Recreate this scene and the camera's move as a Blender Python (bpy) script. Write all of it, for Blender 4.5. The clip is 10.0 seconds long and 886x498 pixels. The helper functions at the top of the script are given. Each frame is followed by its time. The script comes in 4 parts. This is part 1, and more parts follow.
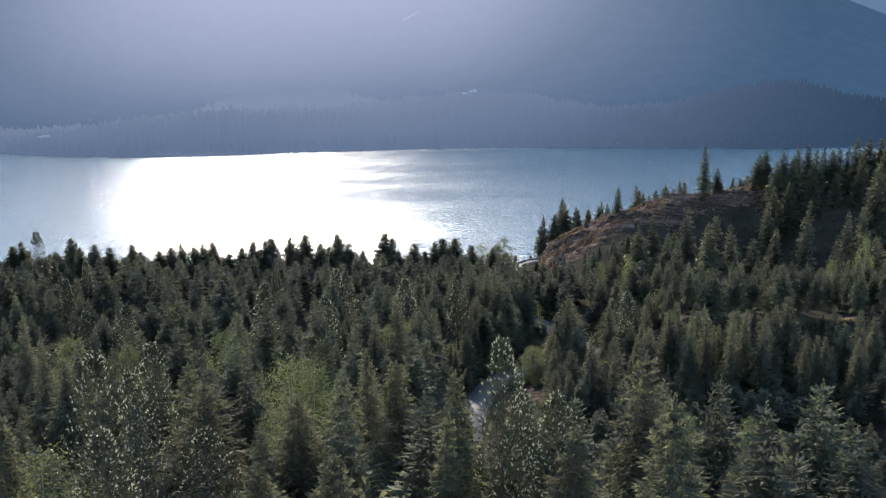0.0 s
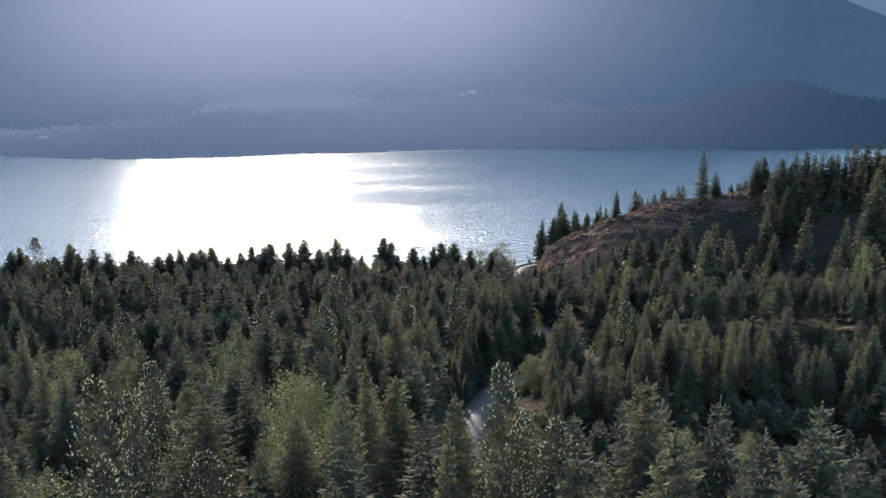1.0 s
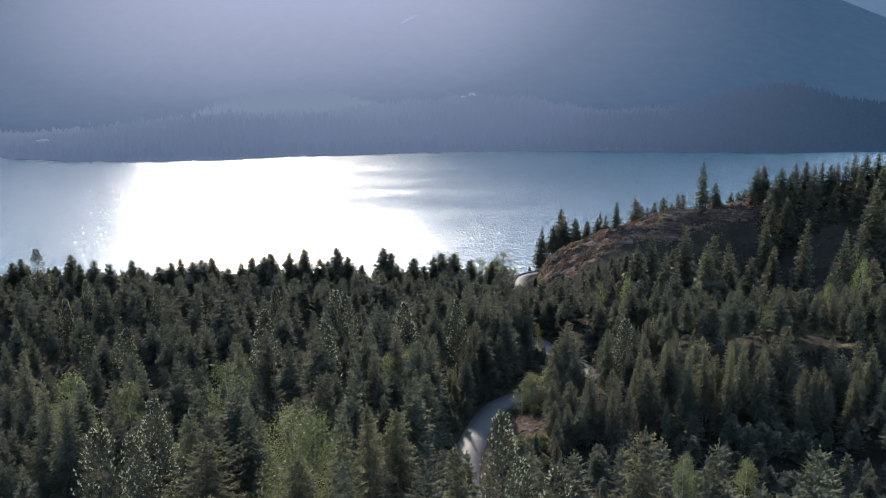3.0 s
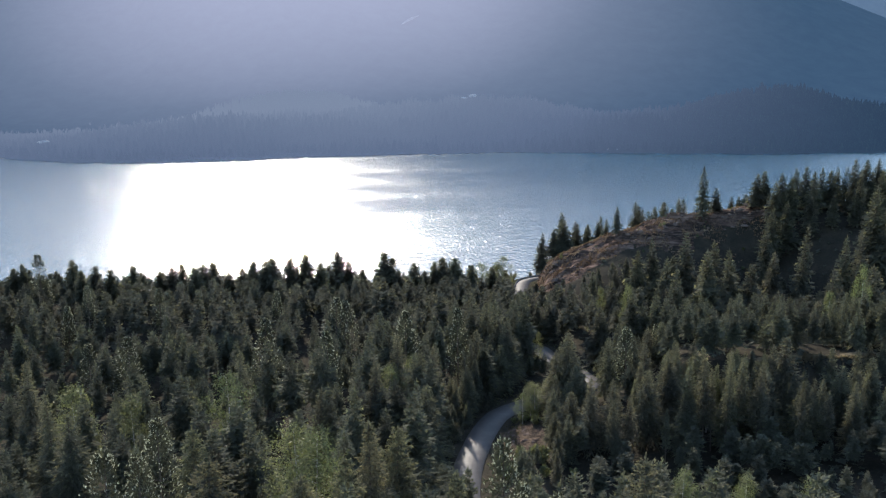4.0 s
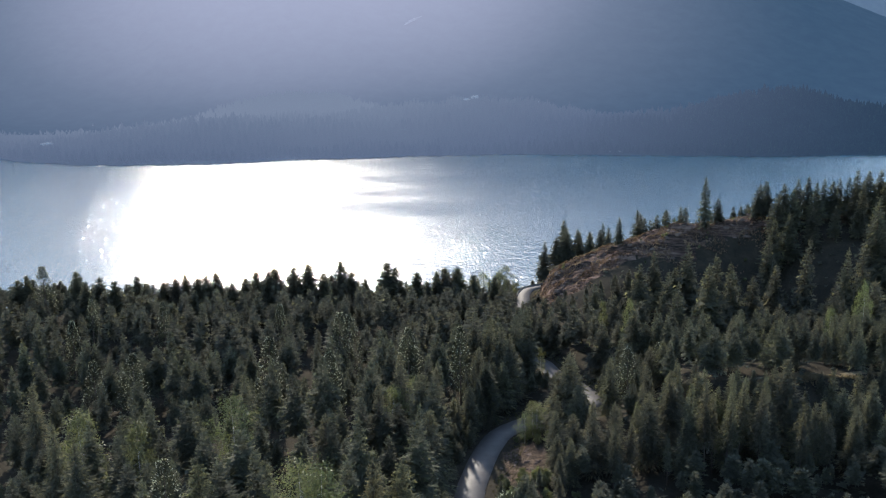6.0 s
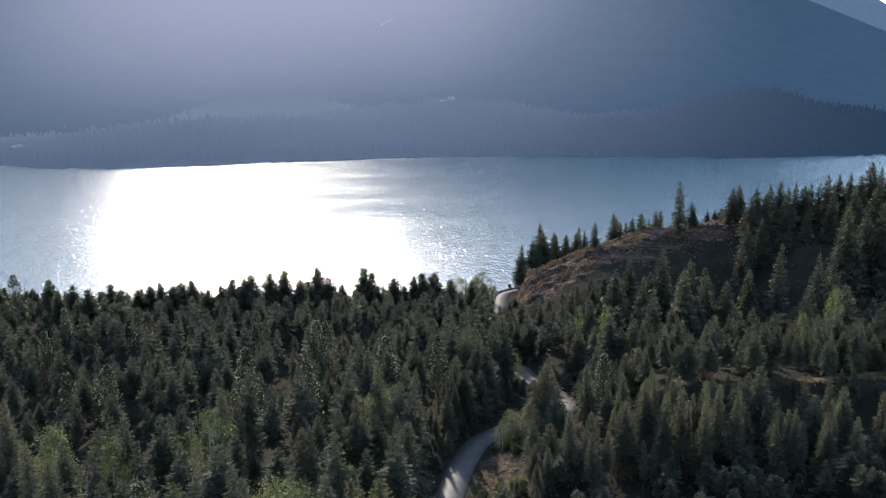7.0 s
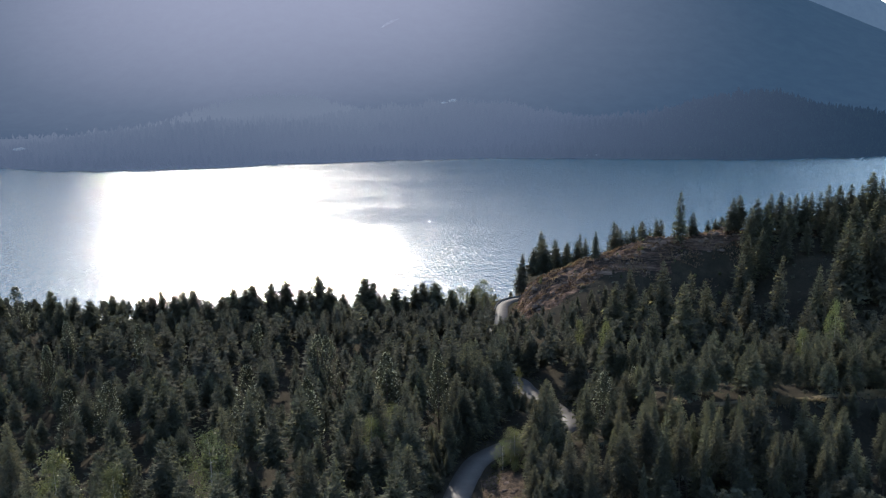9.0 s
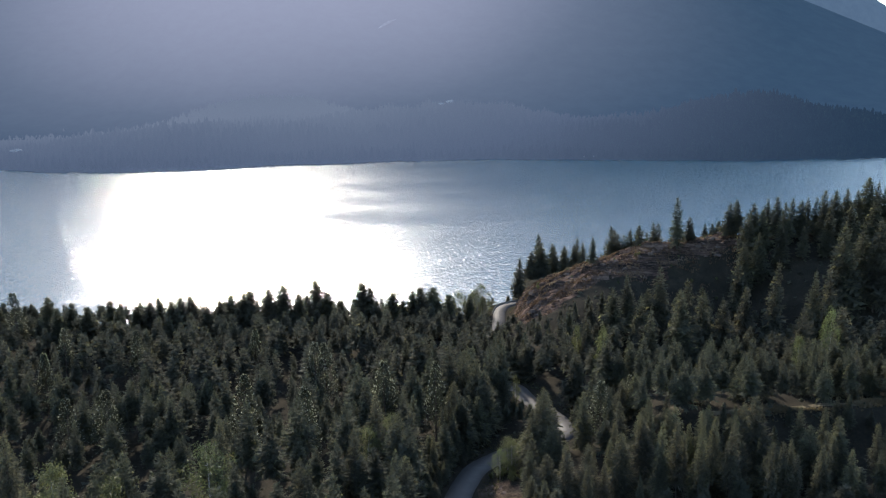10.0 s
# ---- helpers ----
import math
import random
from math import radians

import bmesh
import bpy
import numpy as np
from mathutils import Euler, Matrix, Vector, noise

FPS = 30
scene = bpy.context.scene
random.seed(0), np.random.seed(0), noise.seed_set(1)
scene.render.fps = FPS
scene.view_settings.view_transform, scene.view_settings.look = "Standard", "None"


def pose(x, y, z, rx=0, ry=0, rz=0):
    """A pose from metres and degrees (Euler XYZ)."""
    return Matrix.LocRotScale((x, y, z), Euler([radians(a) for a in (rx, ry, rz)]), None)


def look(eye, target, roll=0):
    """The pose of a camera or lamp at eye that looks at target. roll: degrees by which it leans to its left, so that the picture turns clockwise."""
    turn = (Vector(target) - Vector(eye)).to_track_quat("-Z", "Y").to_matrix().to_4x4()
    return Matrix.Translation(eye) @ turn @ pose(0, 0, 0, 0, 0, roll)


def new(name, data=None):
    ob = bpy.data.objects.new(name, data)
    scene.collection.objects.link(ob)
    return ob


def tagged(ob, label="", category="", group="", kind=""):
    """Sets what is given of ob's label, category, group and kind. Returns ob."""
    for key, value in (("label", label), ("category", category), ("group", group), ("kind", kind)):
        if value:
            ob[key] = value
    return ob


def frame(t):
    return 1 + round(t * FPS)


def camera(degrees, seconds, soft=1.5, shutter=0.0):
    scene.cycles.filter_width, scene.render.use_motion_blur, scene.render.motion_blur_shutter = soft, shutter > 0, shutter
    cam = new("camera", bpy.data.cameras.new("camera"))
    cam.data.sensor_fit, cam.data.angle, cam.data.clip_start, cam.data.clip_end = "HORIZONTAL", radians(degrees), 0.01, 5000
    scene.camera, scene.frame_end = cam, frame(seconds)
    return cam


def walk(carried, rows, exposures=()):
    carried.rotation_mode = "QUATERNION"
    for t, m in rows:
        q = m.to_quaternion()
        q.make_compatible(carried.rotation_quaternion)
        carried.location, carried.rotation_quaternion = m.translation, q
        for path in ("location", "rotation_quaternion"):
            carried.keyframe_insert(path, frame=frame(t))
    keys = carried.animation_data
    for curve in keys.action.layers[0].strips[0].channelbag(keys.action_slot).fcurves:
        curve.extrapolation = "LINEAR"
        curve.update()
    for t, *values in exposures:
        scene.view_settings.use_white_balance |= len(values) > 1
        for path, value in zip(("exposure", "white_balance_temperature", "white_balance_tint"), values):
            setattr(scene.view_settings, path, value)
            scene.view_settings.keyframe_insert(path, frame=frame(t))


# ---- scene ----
cam = camera(57.28, 10.0, soft=1.25)
EYE = 98.0
# seconds, x, y, climb, pitch, yaw, roll
PATH = [
    (0.0, 0.00, 0.00, 0.00, -11.00, 0.00, -0.63),
    (0.5, -0.06, 0.15, 0.96, -11.00, -0.06, -0.62),
    (1.0, -0.11, 0.31, 2.03, -11.00, -0.11, -0.60),
    (1.5, -0.11, 0.42, 3.03, -11.00, -0.12, -0.60),
    (2.0, -0.04, 0.48, 4.00, -10.98, -0.09, -0.62),
    (2.5, -0.05, 0.50, 5.05, -10.97, -0.10, -0.63),
    (4.0, -0.17, 0.42, 8.39, -10.96, -0.06, -0.62),
    (4.5, -0.22, 0.29, 9.59, -10.98, -0.03, -0.62),
    (5.0, -0.26, 0.22, 10.91, -11.00, 0.02, -0.61),
    (5.5, -0.30, 0.25, 12.12, -11.01, 0.06, -0.61),
    (6.0, -0.24, 0.37, 13.27, -11.01, 0.10, -0.64),
    (6.1, -0.23, 0.38, 13.48, -11.01, -0.40, -0.64),
    (6.2, -0.22, 0.40, 13.69, -11.01, -0.92, -0.64),
    (6.5, -0.18, 0.44, 14.32, -11.01, -1.52, -0.65),
    (7.3, -0.09, 0.55, 16.01, -11.01, -1.55, -0.66),
    (7.5, -0.07, 0.57, 16.44, -11.01, -1.54, -0.66),
    (8.0, 0.08, 0.72, 17.51, -11.00, -1.52, -0.69),
    (8.5, 0.18, 0.80, 18.56, -11.01, -1.48, -0.71),
    (9.0, 0.25, 0.84, 19.68, -11.00, -1.43, -0.72),
    (9.5, 0.30, 0.85, 20.91, -11.00, -1.45, -0.73),
    (10.0, 0.35, 0.85, 22.00, -11.01, -1.61, -0.73),
]
walk(cam, [(t, pose(x, y, EYE + z, 90 + p, 0, w) @ pose(0, 0, 0, 0, 0, r)) for t, x, y, z, p, w, r in PATH],
     exposures=[(0.0, 1.76), (2.5, 1.67), (5.5, 1.58), (7.5, 1.46), (10.0, 1.30)])

# ---- light ----
SUN_ELEVATION, SUN_AZIMUTH = 21.0, -9.8        # degrees; the azimuth counts from +y towards +x
world = bpy.data.worlds.new("sky")
scene.world = world
world.use_nodes = True
sky = world.node_tree.nodes.new("ShaderNodeTexSky")
sky.sky_type, sky.sun_disc = "NISHITA", False
sky.sun_elevation, sky.sun_rotation = radians(SUN_ELEVATION), radians(SUN_AZIMUTH % 360)
sky.air_density, sky.dust_density, sky.ozone_density = 1.0, 0.6, 2.0
background = world.node_tree.nodes["Background"]
background.inputs["Strength"].default_value = 0.15
world.node_tree.links.new(sky.outputs["Color"], background.inputs["Color"])

sun_data = bpy.data.lights.new("sun", "SUN")
sun_data.energy, sun_data.angle, sun_data.color = 3.6, radians(0.5), (1.0, 0.93, 0.82)
sun = new("sun", sun_data)
e, a = radians(SUN_ELEVATION), radians(SUN_AZIMUTH)
TO_SUN = Vector((math.sin(a) * math.cos(e), math.cos(a) * math.cos(e), math.sin(e)))
sun.matrix_world = look(TO_SUN * 900, (0, 0, 0))


# ---- materials ----
def material(name):
    m = bpy.data.materials.new(name)
    m.use_nodes = True
    nt = m.node_tree
    for n in list(nt.nodes):
        nt.nodes.remove(n)
    out = nt.nodes.new("ShaderNodeOutputMaterial")
    return m, nt, out


def node(nt, kind, **values):
    n = nt.nodes.new(kind)
    for key, value in values.items():
        n.inputs[key.replace("_", " ")].default_value = value
    return n


def place(nt, scale=(1, 1, 1)):
    """The world position, scaled."""
    g = nt.nodes.new("ShaderNodeNewGeometry")
    m = nt.nodes.new("ShaderNodeMapping")
    m.inputs["Scale"].default_value = scale
    nt.links.new(g.outputs["Position"], m.inputs["Vector"])
    return m.outputs["Vector"]


def fractal(nt, vector, scale, detail=4.0, rough=0.55):
    n = node(nt, "ShaderNodeTexNoise", Scale=scale, Detail=detail, Roughness=rough)
    nt.links.new(vector, n.inputs["Vector"])
    return n.outputs["Fac"]


def colours(nt, fac, stops):
    r = nt.nodes.new("ShaderNodeValToRGB")
    while len(r.color_ramp.elements) < len(stops):
        r.color_ramp.elements.new(0.5)
    for el, (p, c) in zip(r.color_ramp.elements, stops):
        el.position, el.color = p, (*c, 1)
    nt.links.new(fac, r.inputs["Fac"])
    return r.outputs["Color"]


def blend(nt, fac, a, b, how="MIX"):
    m = nt.nodes.new("ShaderNodeMix")
    m.data_type, m.blend_type = "RGBA", how
    for value, socket in ((fac, m.inputs[0]), (a, m.inputs[6]), (b, m.inputs[7])):
        if hasattr(value, "links"):
            nt.links.new(value, socket)
        else:
            socket.default_value = value if isinstance(value, float) else (*value, 1)
    return m.outputs[2]


def relief(nt, height, strength, distance):
    b = node(nt, "ShaderNodeBump", Strength=strength, Distance=distance)
    nt.links.new(height, b.inputs["Height"])
    return b.outputs["Normal"]


def leaf_material(name, dark, mid, light, gloss=0.02, through_leaf=0.28, rough=0.5):
    """Needles or leaves: varied from tree to tree, from spray to spray, and letting some light through."""
    m, nt, out = material(name)
    g = nt.nodes.new("ShaderNodeNewGeometry")
    o = nt.nodes.new("ShaderNodeObjectInfo")
    stand = fractal(nt, place(nt), 0.09, 3.0)
    tone = colours(nt, stand, [(0.34, dark), (0.5, mid), (0.68, light)])
    each = nt.nodes.new("ShaderNodeHueSaturation")
    v = nt.nodes.new("ShaderNodeMath")
    v.operation = "MULTIPLY_ADD"
    v.inputs[1].default_value, v.inputs[2].default_value = 0.3, 0.85
    nt.links.new(g.outputs["Random Per Island"], v.inputs[0])
    h = nt.nodes.new("ShaderNodeMath")
    h.operation = "MULTIPLY_ADD"
    h.inputs[1].default_value, h.inputs[2].default_value = 0.05, 0.475
    nt.links.new(o.outputs["Random"], h.inputs[0])
    nt.links.new(v.outputs[0], each.inputs["Value"])
    nt.links.new(h.outputs[0], each.inputs["Hue"])
    nt.links.new(tone, each.inputs["Color"])
    d = nt.nodes.new("ShaderNodeBsdfDiffuse")
    gl = node(nt, "ShaderNodeBsdfGlossy", Roughness=rough)
    tr = nt.nodes.new("ShaderNodeBsdfTranslucent")
    nt.links.new(each.outputs["Color"], d.inputs["Color"])
    warm = blend(nt, 1.0, each.outputs["Color"], (1.0, 1.0, 0.7), "MULTIPLY")
    nt.links.new(warm, tr.inputs["Color"])
    sheen = node(nt, "ShaderNodeMixShader", Fac=gloss)
    mix = node(nt, "ShaderNodeMixShader", Fac=through_leaf)
    nt.links.new(d.outputs[0], sheen.inputs[1])
    nt.links.new(gl.outputs[0], sheen.inputs[2])
    nt.links.new(sheen.outputs[0], mix.inputs[1])
    nt.links.new(tr.outputs[0], mix.inputs[2])
    nt.links.new(mix.outputs[0], out.inputs["Surface"])
    return m


def plain(name, stops, scale, rough=0.85, fine=None, depth=0.1, stretch=(1, 1, 1), gloss=0.01):
    """A rough, mottled surface: two scales of colour, and relief."""
    m, nt, out = material(name)
    vec = place(nt, stretch)
    big, small = fractal(nt, vec, scale, 5.0, 0.6), fractal(nt, vec, fine or scale * 9, 6.0, 0.65)
    c = blend(nt, 0.45, colours(nt, big, stops), colours(nt, small, stops))
    d, g = nt.nodes.new("ShaderNodeBsdfDiffuse"), node(nt, "ShaderNodeBsdfGlossy", Roughness=rough)
    mix = node(nt, "ShaderNodeMixShader", Fac=gloss)
    nt.links.new(c, d.inputs["Color"])
    normal = relief(nt, small, 0.7, depth)
    nt.links.new(normal, d.inputs["Normal"])
    nt.links.new(normal, g.inputs["Normal"])
    nt.links.new(d.outputs[0], mix.inputs[1])
    nt.links.new(g.outputs[0], mix.inputs[2])
    nt.links.new(mix.outputs[0], out.inputs["Surface"])
    return m


FIR = leaf_material("fir_needles", (0.064, 0.063, 0.049), (0.090, 0.089, 0.067), (0.120, 0.118, 0.085), gloss=0.018, through_leaf=0.42, rough=0.7)
FIR_TIPS = leaf_material("fir_tips", (0.092, 0.088, 0.061), (0.128, 0.122, 0.081), (0.170, 0.161, 0.100), gloss=0.022, through_leaf=0.52, rough=0.7)
# pine: backlit gleam partly put into the tips' colour, crown shade into the inner needles
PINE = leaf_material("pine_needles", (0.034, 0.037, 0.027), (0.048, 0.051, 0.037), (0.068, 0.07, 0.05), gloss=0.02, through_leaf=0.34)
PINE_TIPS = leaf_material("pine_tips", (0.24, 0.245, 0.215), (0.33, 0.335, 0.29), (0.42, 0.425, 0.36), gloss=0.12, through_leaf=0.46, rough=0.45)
ASPEN = leaf_material("broad_leaves", (0.073, 0.081, 0.039), (0.106, 0.114, 0.053), (0.150, 0.157, 0.070), gloss=0.045, through_leaf=0.41, rough=0.45)

BARK = plain("bark", [(0.3, (0.05, 0.038, 0.03)), (0.7, (0.13, 0.10, 0.08))], 1.5, stretch=(1, 1, 0.2))
PALE_BARK = plain("pale_bark", [(0.3, (0.22, 0.2, 0.17)), (0.7, (0.42, 0.4, 0.36))], 1.5)
FLOOR = plain("forest_floor", [(0.35, (0.016, 0.014, 0.010)), (0.55, (0.030, 0.025, 0.017)), (0.7, (0.055, 0.043, 0.029))], 0.16, depth=0.3)
HILL = plain("dry_hillside", [(0.42, (0.013, 0.011, 0.009)), (0.49, (0.055, 0.035, 0.026)), (0.55, (0.11, 0.068, 0.05)), (0.63, (0.23, 0.155, 0.118))], 0.14,
             fine=0.9, depth=1.0, stretch=(0.24, 0.9, 3.0))
SOIL = plain("bare_soil", [(0.38, (0.022, 0.017, 0.012)), (0.5, (0.07, 0.048, 0.034)), (0.66, (0.145, 0.104, 0.074))], 0.5, fine=2.2, depth=0.9)
BENCH = plain("dry_grass", [(0.36, (0.05, 0.042, 0.026)), (0.52, (0.13, 0.105, 0.066)), (0.68, (0.25, 0.20, 0.135))], 0.4, depth=0.4)
ASPHALT = plain("asphalt", [(0.3, (0.062, 0.055, 0.050)), (0.7, (0.108, 0.096, 0.089))], 0.35, rough=0.62, fine=9, depth=0.02, gloss=0.034)
ROCK = plain("rock", [(0.3, (0.06, 0.042, 0.034)), (0.7, (0.17, 0.125, 0.1))], 0.6, depth=0.15)
DRY = leaf_material("dry_grass_blades", (0.07, 0.045, 0.032), (0.15, 0.10, 0.07), (0.28, 0.205, 0.14), gloss=0.005, through_leaf=0.25)
STRAW = leaf_material("straw", (0.10, 0.08, 0.05), (0.17, 0.135, 0.088), (0.27, 0.22, 0.145), gloss=0.005, through_leaf=0.3)
VERGE = leaf_material("verge_blades", (0.05, 0.052, 0.025), (0.08, 0.075, 0.038), (0.12, 0.105, 0.055), gloss=0.005, through_leaf=0.3)
CONCRETE = plain("concrete", [(0.3, (0.13, 0.12, 0.11)), (0.7, (0.21, 0.2, 0.185))], 0.8, depth=0.03)



def water_material():
    m, nt, out = material("lake_water")
    p = node(nt, "ShaderNodeBsdfPrincipled", Roughness=0.3)
    p.inputs["Base Color"].default_value = (0.018, 0.062, 0.095, 1)
    p.inputs["IOR"].default_value = 1.333
    vec, long = place(nt, (1.0, 0.3, 1.0)), place(nt, (0.55, 0.13, 1.0))
    waves = fractal(nt, vec, 0.64, 2.0, 0.5)
    for other, weight in ((fractal(nt, vec, 0.075, 2.0, 0.5), 0.5), (fractal(nt, long, 0.64, 2.0, 0.5), 0.62)):
        both = nt.nodes.new("ShaderNodeMath")
        both.operation = "MULTIPLY_ADD"
        both.inputs[1].default_value = weight
        nt.links.new(other, both.inputs[0])
        nt.links.new(waves, both.inputs[2])
        waves = both.outputs[0]
    patches = fractal(nt, place(nt, (0.3, 1.0, 1.0)), 0.011, 3.0, 0.55)
    r = nt.nodes.new("ShaderNodeMapRange")
    for k, v in ((1, 0.38), (2, 0.66), (3, 0.106), (4, 0.150)):
        r.inputs[k].default_value = v
    nt.links.new(patches, r.inputs[0])
    nt.links.new(r.outputs[0], p.inputs["Roughness"])
    nt.links.new(relief(nt, waves, 1.0, 0.66), p.inputs["Normal"])
    nt.links.new(p.outputs[0], out.inputs["Surface"])
    return m


def haze_glow(nt, vec, glow, centre=(-480, 3050, 800), near=350.0, far=1850.0):
    """Painted haze: a blue emission colour for distant surfaces, stronger towards the sun."""
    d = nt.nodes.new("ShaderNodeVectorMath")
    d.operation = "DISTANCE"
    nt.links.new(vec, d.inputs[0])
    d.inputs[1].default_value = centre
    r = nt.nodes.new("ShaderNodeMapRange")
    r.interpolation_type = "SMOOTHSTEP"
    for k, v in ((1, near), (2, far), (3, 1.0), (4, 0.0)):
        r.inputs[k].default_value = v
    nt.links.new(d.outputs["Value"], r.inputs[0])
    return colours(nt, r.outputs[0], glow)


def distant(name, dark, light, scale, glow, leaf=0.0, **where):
    """Woods and slopes far over the lake, a backdrop with haze painted in as emission."""
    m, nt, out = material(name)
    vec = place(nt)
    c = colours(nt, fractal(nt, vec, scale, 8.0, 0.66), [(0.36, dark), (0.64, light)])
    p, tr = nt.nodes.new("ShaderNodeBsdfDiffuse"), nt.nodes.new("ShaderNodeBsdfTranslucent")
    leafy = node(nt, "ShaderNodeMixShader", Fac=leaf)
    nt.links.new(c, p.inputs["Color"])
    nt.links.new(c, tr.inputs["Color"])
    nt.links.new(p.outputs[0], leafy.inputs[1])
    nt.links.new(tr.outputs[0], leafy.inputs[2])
    # the surface itself emits the haze
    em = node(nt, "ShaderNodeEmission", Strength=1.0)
    nt.links.new(haze_glow(nt, vec, glow, **where), em.inputs["Color"])
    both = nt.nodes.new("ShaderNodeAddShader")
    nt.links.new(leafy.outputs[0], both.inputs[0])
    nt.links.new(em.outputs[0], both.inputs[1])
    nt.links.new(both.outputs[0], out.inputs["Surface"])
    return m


# far shore: haze painted as light that woods, ground and rock emit
SHORE_HAZE = [(0.0, (0.0072, 0.0153, 0.0305)), (0.5, (0.037, 0.051, 0.085)), (1.0, (0.066, 0.083, 0.122))]
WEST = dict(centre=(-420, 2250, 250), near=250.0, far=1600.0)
FARFIR = distant("far_woods", (0.004, 0.006, 0.0055), (0.011, 0.017, 0.0135), 0.03, SHORE_HAZE, leaf=0.15, **WEST)
FARSOIL = distant("far_ground", (0.004, 0.006, 0.0055), (0.008, 0.012, 0.010), 0.03, SHORE_HAZE, **WEST)
PALE_ROCK = distant("far_rock", (0.08, 0.078, 0.07), (0.17, 0.165, 0.15), 0.2, SHORE_HAZE, **WEST)
# mountain and ridge: haze and the sun's glow painted in as emitted colour
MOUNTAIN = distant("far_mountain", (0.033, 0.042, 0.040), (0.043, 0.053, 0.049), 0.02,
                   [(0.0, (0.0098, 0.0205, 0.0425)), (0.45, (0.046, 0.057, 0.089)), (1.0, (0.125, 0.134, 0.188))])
# pale colour that stands in for a lens ghost, with haze emission
PALE_STREAK = distant("far_pale_streak", (0.04, 0.05, 0.045), (0.15, 0.16, 0.145), 0.06, [(0.0, (0.012, 0.0244, 0.0487)), (0.45, (0.05, 0.062, 0.096)), (1.0, (0.135, 0.142, 0.198))])
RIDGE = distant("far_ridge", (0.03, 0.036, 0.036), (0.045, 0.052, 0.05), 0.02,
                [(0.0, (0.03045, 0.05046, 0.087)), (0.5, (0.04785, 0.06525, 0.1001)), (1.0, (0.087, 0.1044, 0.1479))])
WATER = water_material()


# ---- meshes ----
def mesh_of(name, verts, faces, *mats, which=None, smooth=False):
    """A mesh from arrays; faces all with the same number of corners."""
    me = bpy.data.meshes.new(name)
    verts, faces = np.asarray(verts, np.float32), np.asarray(faces, np.int32)
    n = faces.shape[1]
    me.vertices.add(len(verts))
    me.vertices.foreach_set("co", verts.ravel())
    me.loops.add(faces.size)
    me.loops.foreach_set("vertex_index", faces.ravel())
    me.polygons.add(len(faces))
    me.polygons.foreach_set("loop_start", np.arange(0, faces.size, n, dtype=np.int32))
    for mat in mats:
        me.materials.append(mat)
    if which is not None:
        me.polygons.foreach_set("material_index", np.asarray(which, np.int32))
    me.update(calc_edges=True)
    me.polygons.foreach_set("use_smooth", np.full(len(faces), smooth))
    me.validate()
    return me


def grid_faces(nx, ny):
    i = np.arange(nx * ny).reshape(ny, nx)
    return np.stack([i[:-1, :-1], i[:-1, 1:], i[1:, 1:], i[1:, :-1]], -1).reshape(-1, 4)


def value_noise(x, y, seed):
    """Smooth noise, about -1 to 1, one cell to a metre."""
    table = np.random.RandomState(seed).rand(257, 257) * 2 - 1
    i, j = np.floor(x).astype(int), np.floor(y).astype(int)
    u, v = x - i, y - j
    u, v = u * u * (3 - 2 * u), v * v * (3 - 2 * v)
    i, j = i % 256, j % 256
    a, b, c, d = table[i, j], table[i + 1, j], table[i, j + 1], table[i + 1, j + 1]
    return (a * (1 - u) + b * u) * (1 - v) + (c * (1 - u) + d * u) * v


def rough(x, y, size, seed, octaves=4):
    total, gain = 0, 1.0
    for k in range(octaves):
        total = total + gain * value_noise(x / size * 2 ** k + 17.3 * k, y / size * 2 ** k + 5.1 * k, seed + k)
        gain *= 0.5
    return total


def part(name, data, parent, label=""):
    ob = new(name, data)
    ob.parent = parent
    return tagged(ob, label)


# ---- the land ----
def ramp(v, a, b):
    """Smoothly 0 to 1 as v goes from a to b."""
    s = np.clip((v - a) / (b - a), 0, 1)
    return s * s * (3 - 2 * s)


def bump(x, y, cx, cy, sx, sy):
    return np.exp(-0.5 * (((x - cx) / sx) ** 2 + ((y - cy) / sy) ** 2))


# the road's centre line: x, y, z
ROAD = [(120, 74, 45), (80, 80, 43), (45, 88, 41), (20, 99, 39.5), (8, 112, 38), (3.5, 128, 36.5), (4, 143.6, 35), (6.4, 157.6, 34), (9.4, 170, 33), (13.6, 180, 32.3), (23, 190, 31.3),
        (33, 197, 30.3), (39, 206, 29.3), (38.5, 216, 28.4), (32.5, 235, 27), (29.5, 249, 26), (20, 259, 25.2), (9, 272, 24), (5, 288, 22.6), (12, 305, 21),
        (25, 320, 19.6), (32.5, 338, 18), (35.5, 358, 16.8), (38.2, 379, 15.6), (43, 391, 15), (54, 399, 14.5), (75, 404, 14), (110, 412, 13.5)]
ROAD_WIDTH = 5.8


def smooth_line(points, n):
    """n points along a Catmull-Rom curve through points."""
    p = np.array(points, float)
    p = np.vstack([2 * p[0] - p[1], p, 2 * p[-1] - p[-2]])
    u = np.linspace(0, len(points) - 1 - 1e-6, n)
    i, s = u.astype(int), (u % 1)[:, None]
    a, b, c, d = p[i], p[i + 1], p[i + 2], p[i + 3]
    return 0.5 * (2 * b + (c - a) * s + (2 * a - 5 * b + 4 * c - d) * s ** 2 + (3 * b - 3 * c + d - a) * s ** 3)


ROAD_LINE = smooth_line(ROAD, 260)


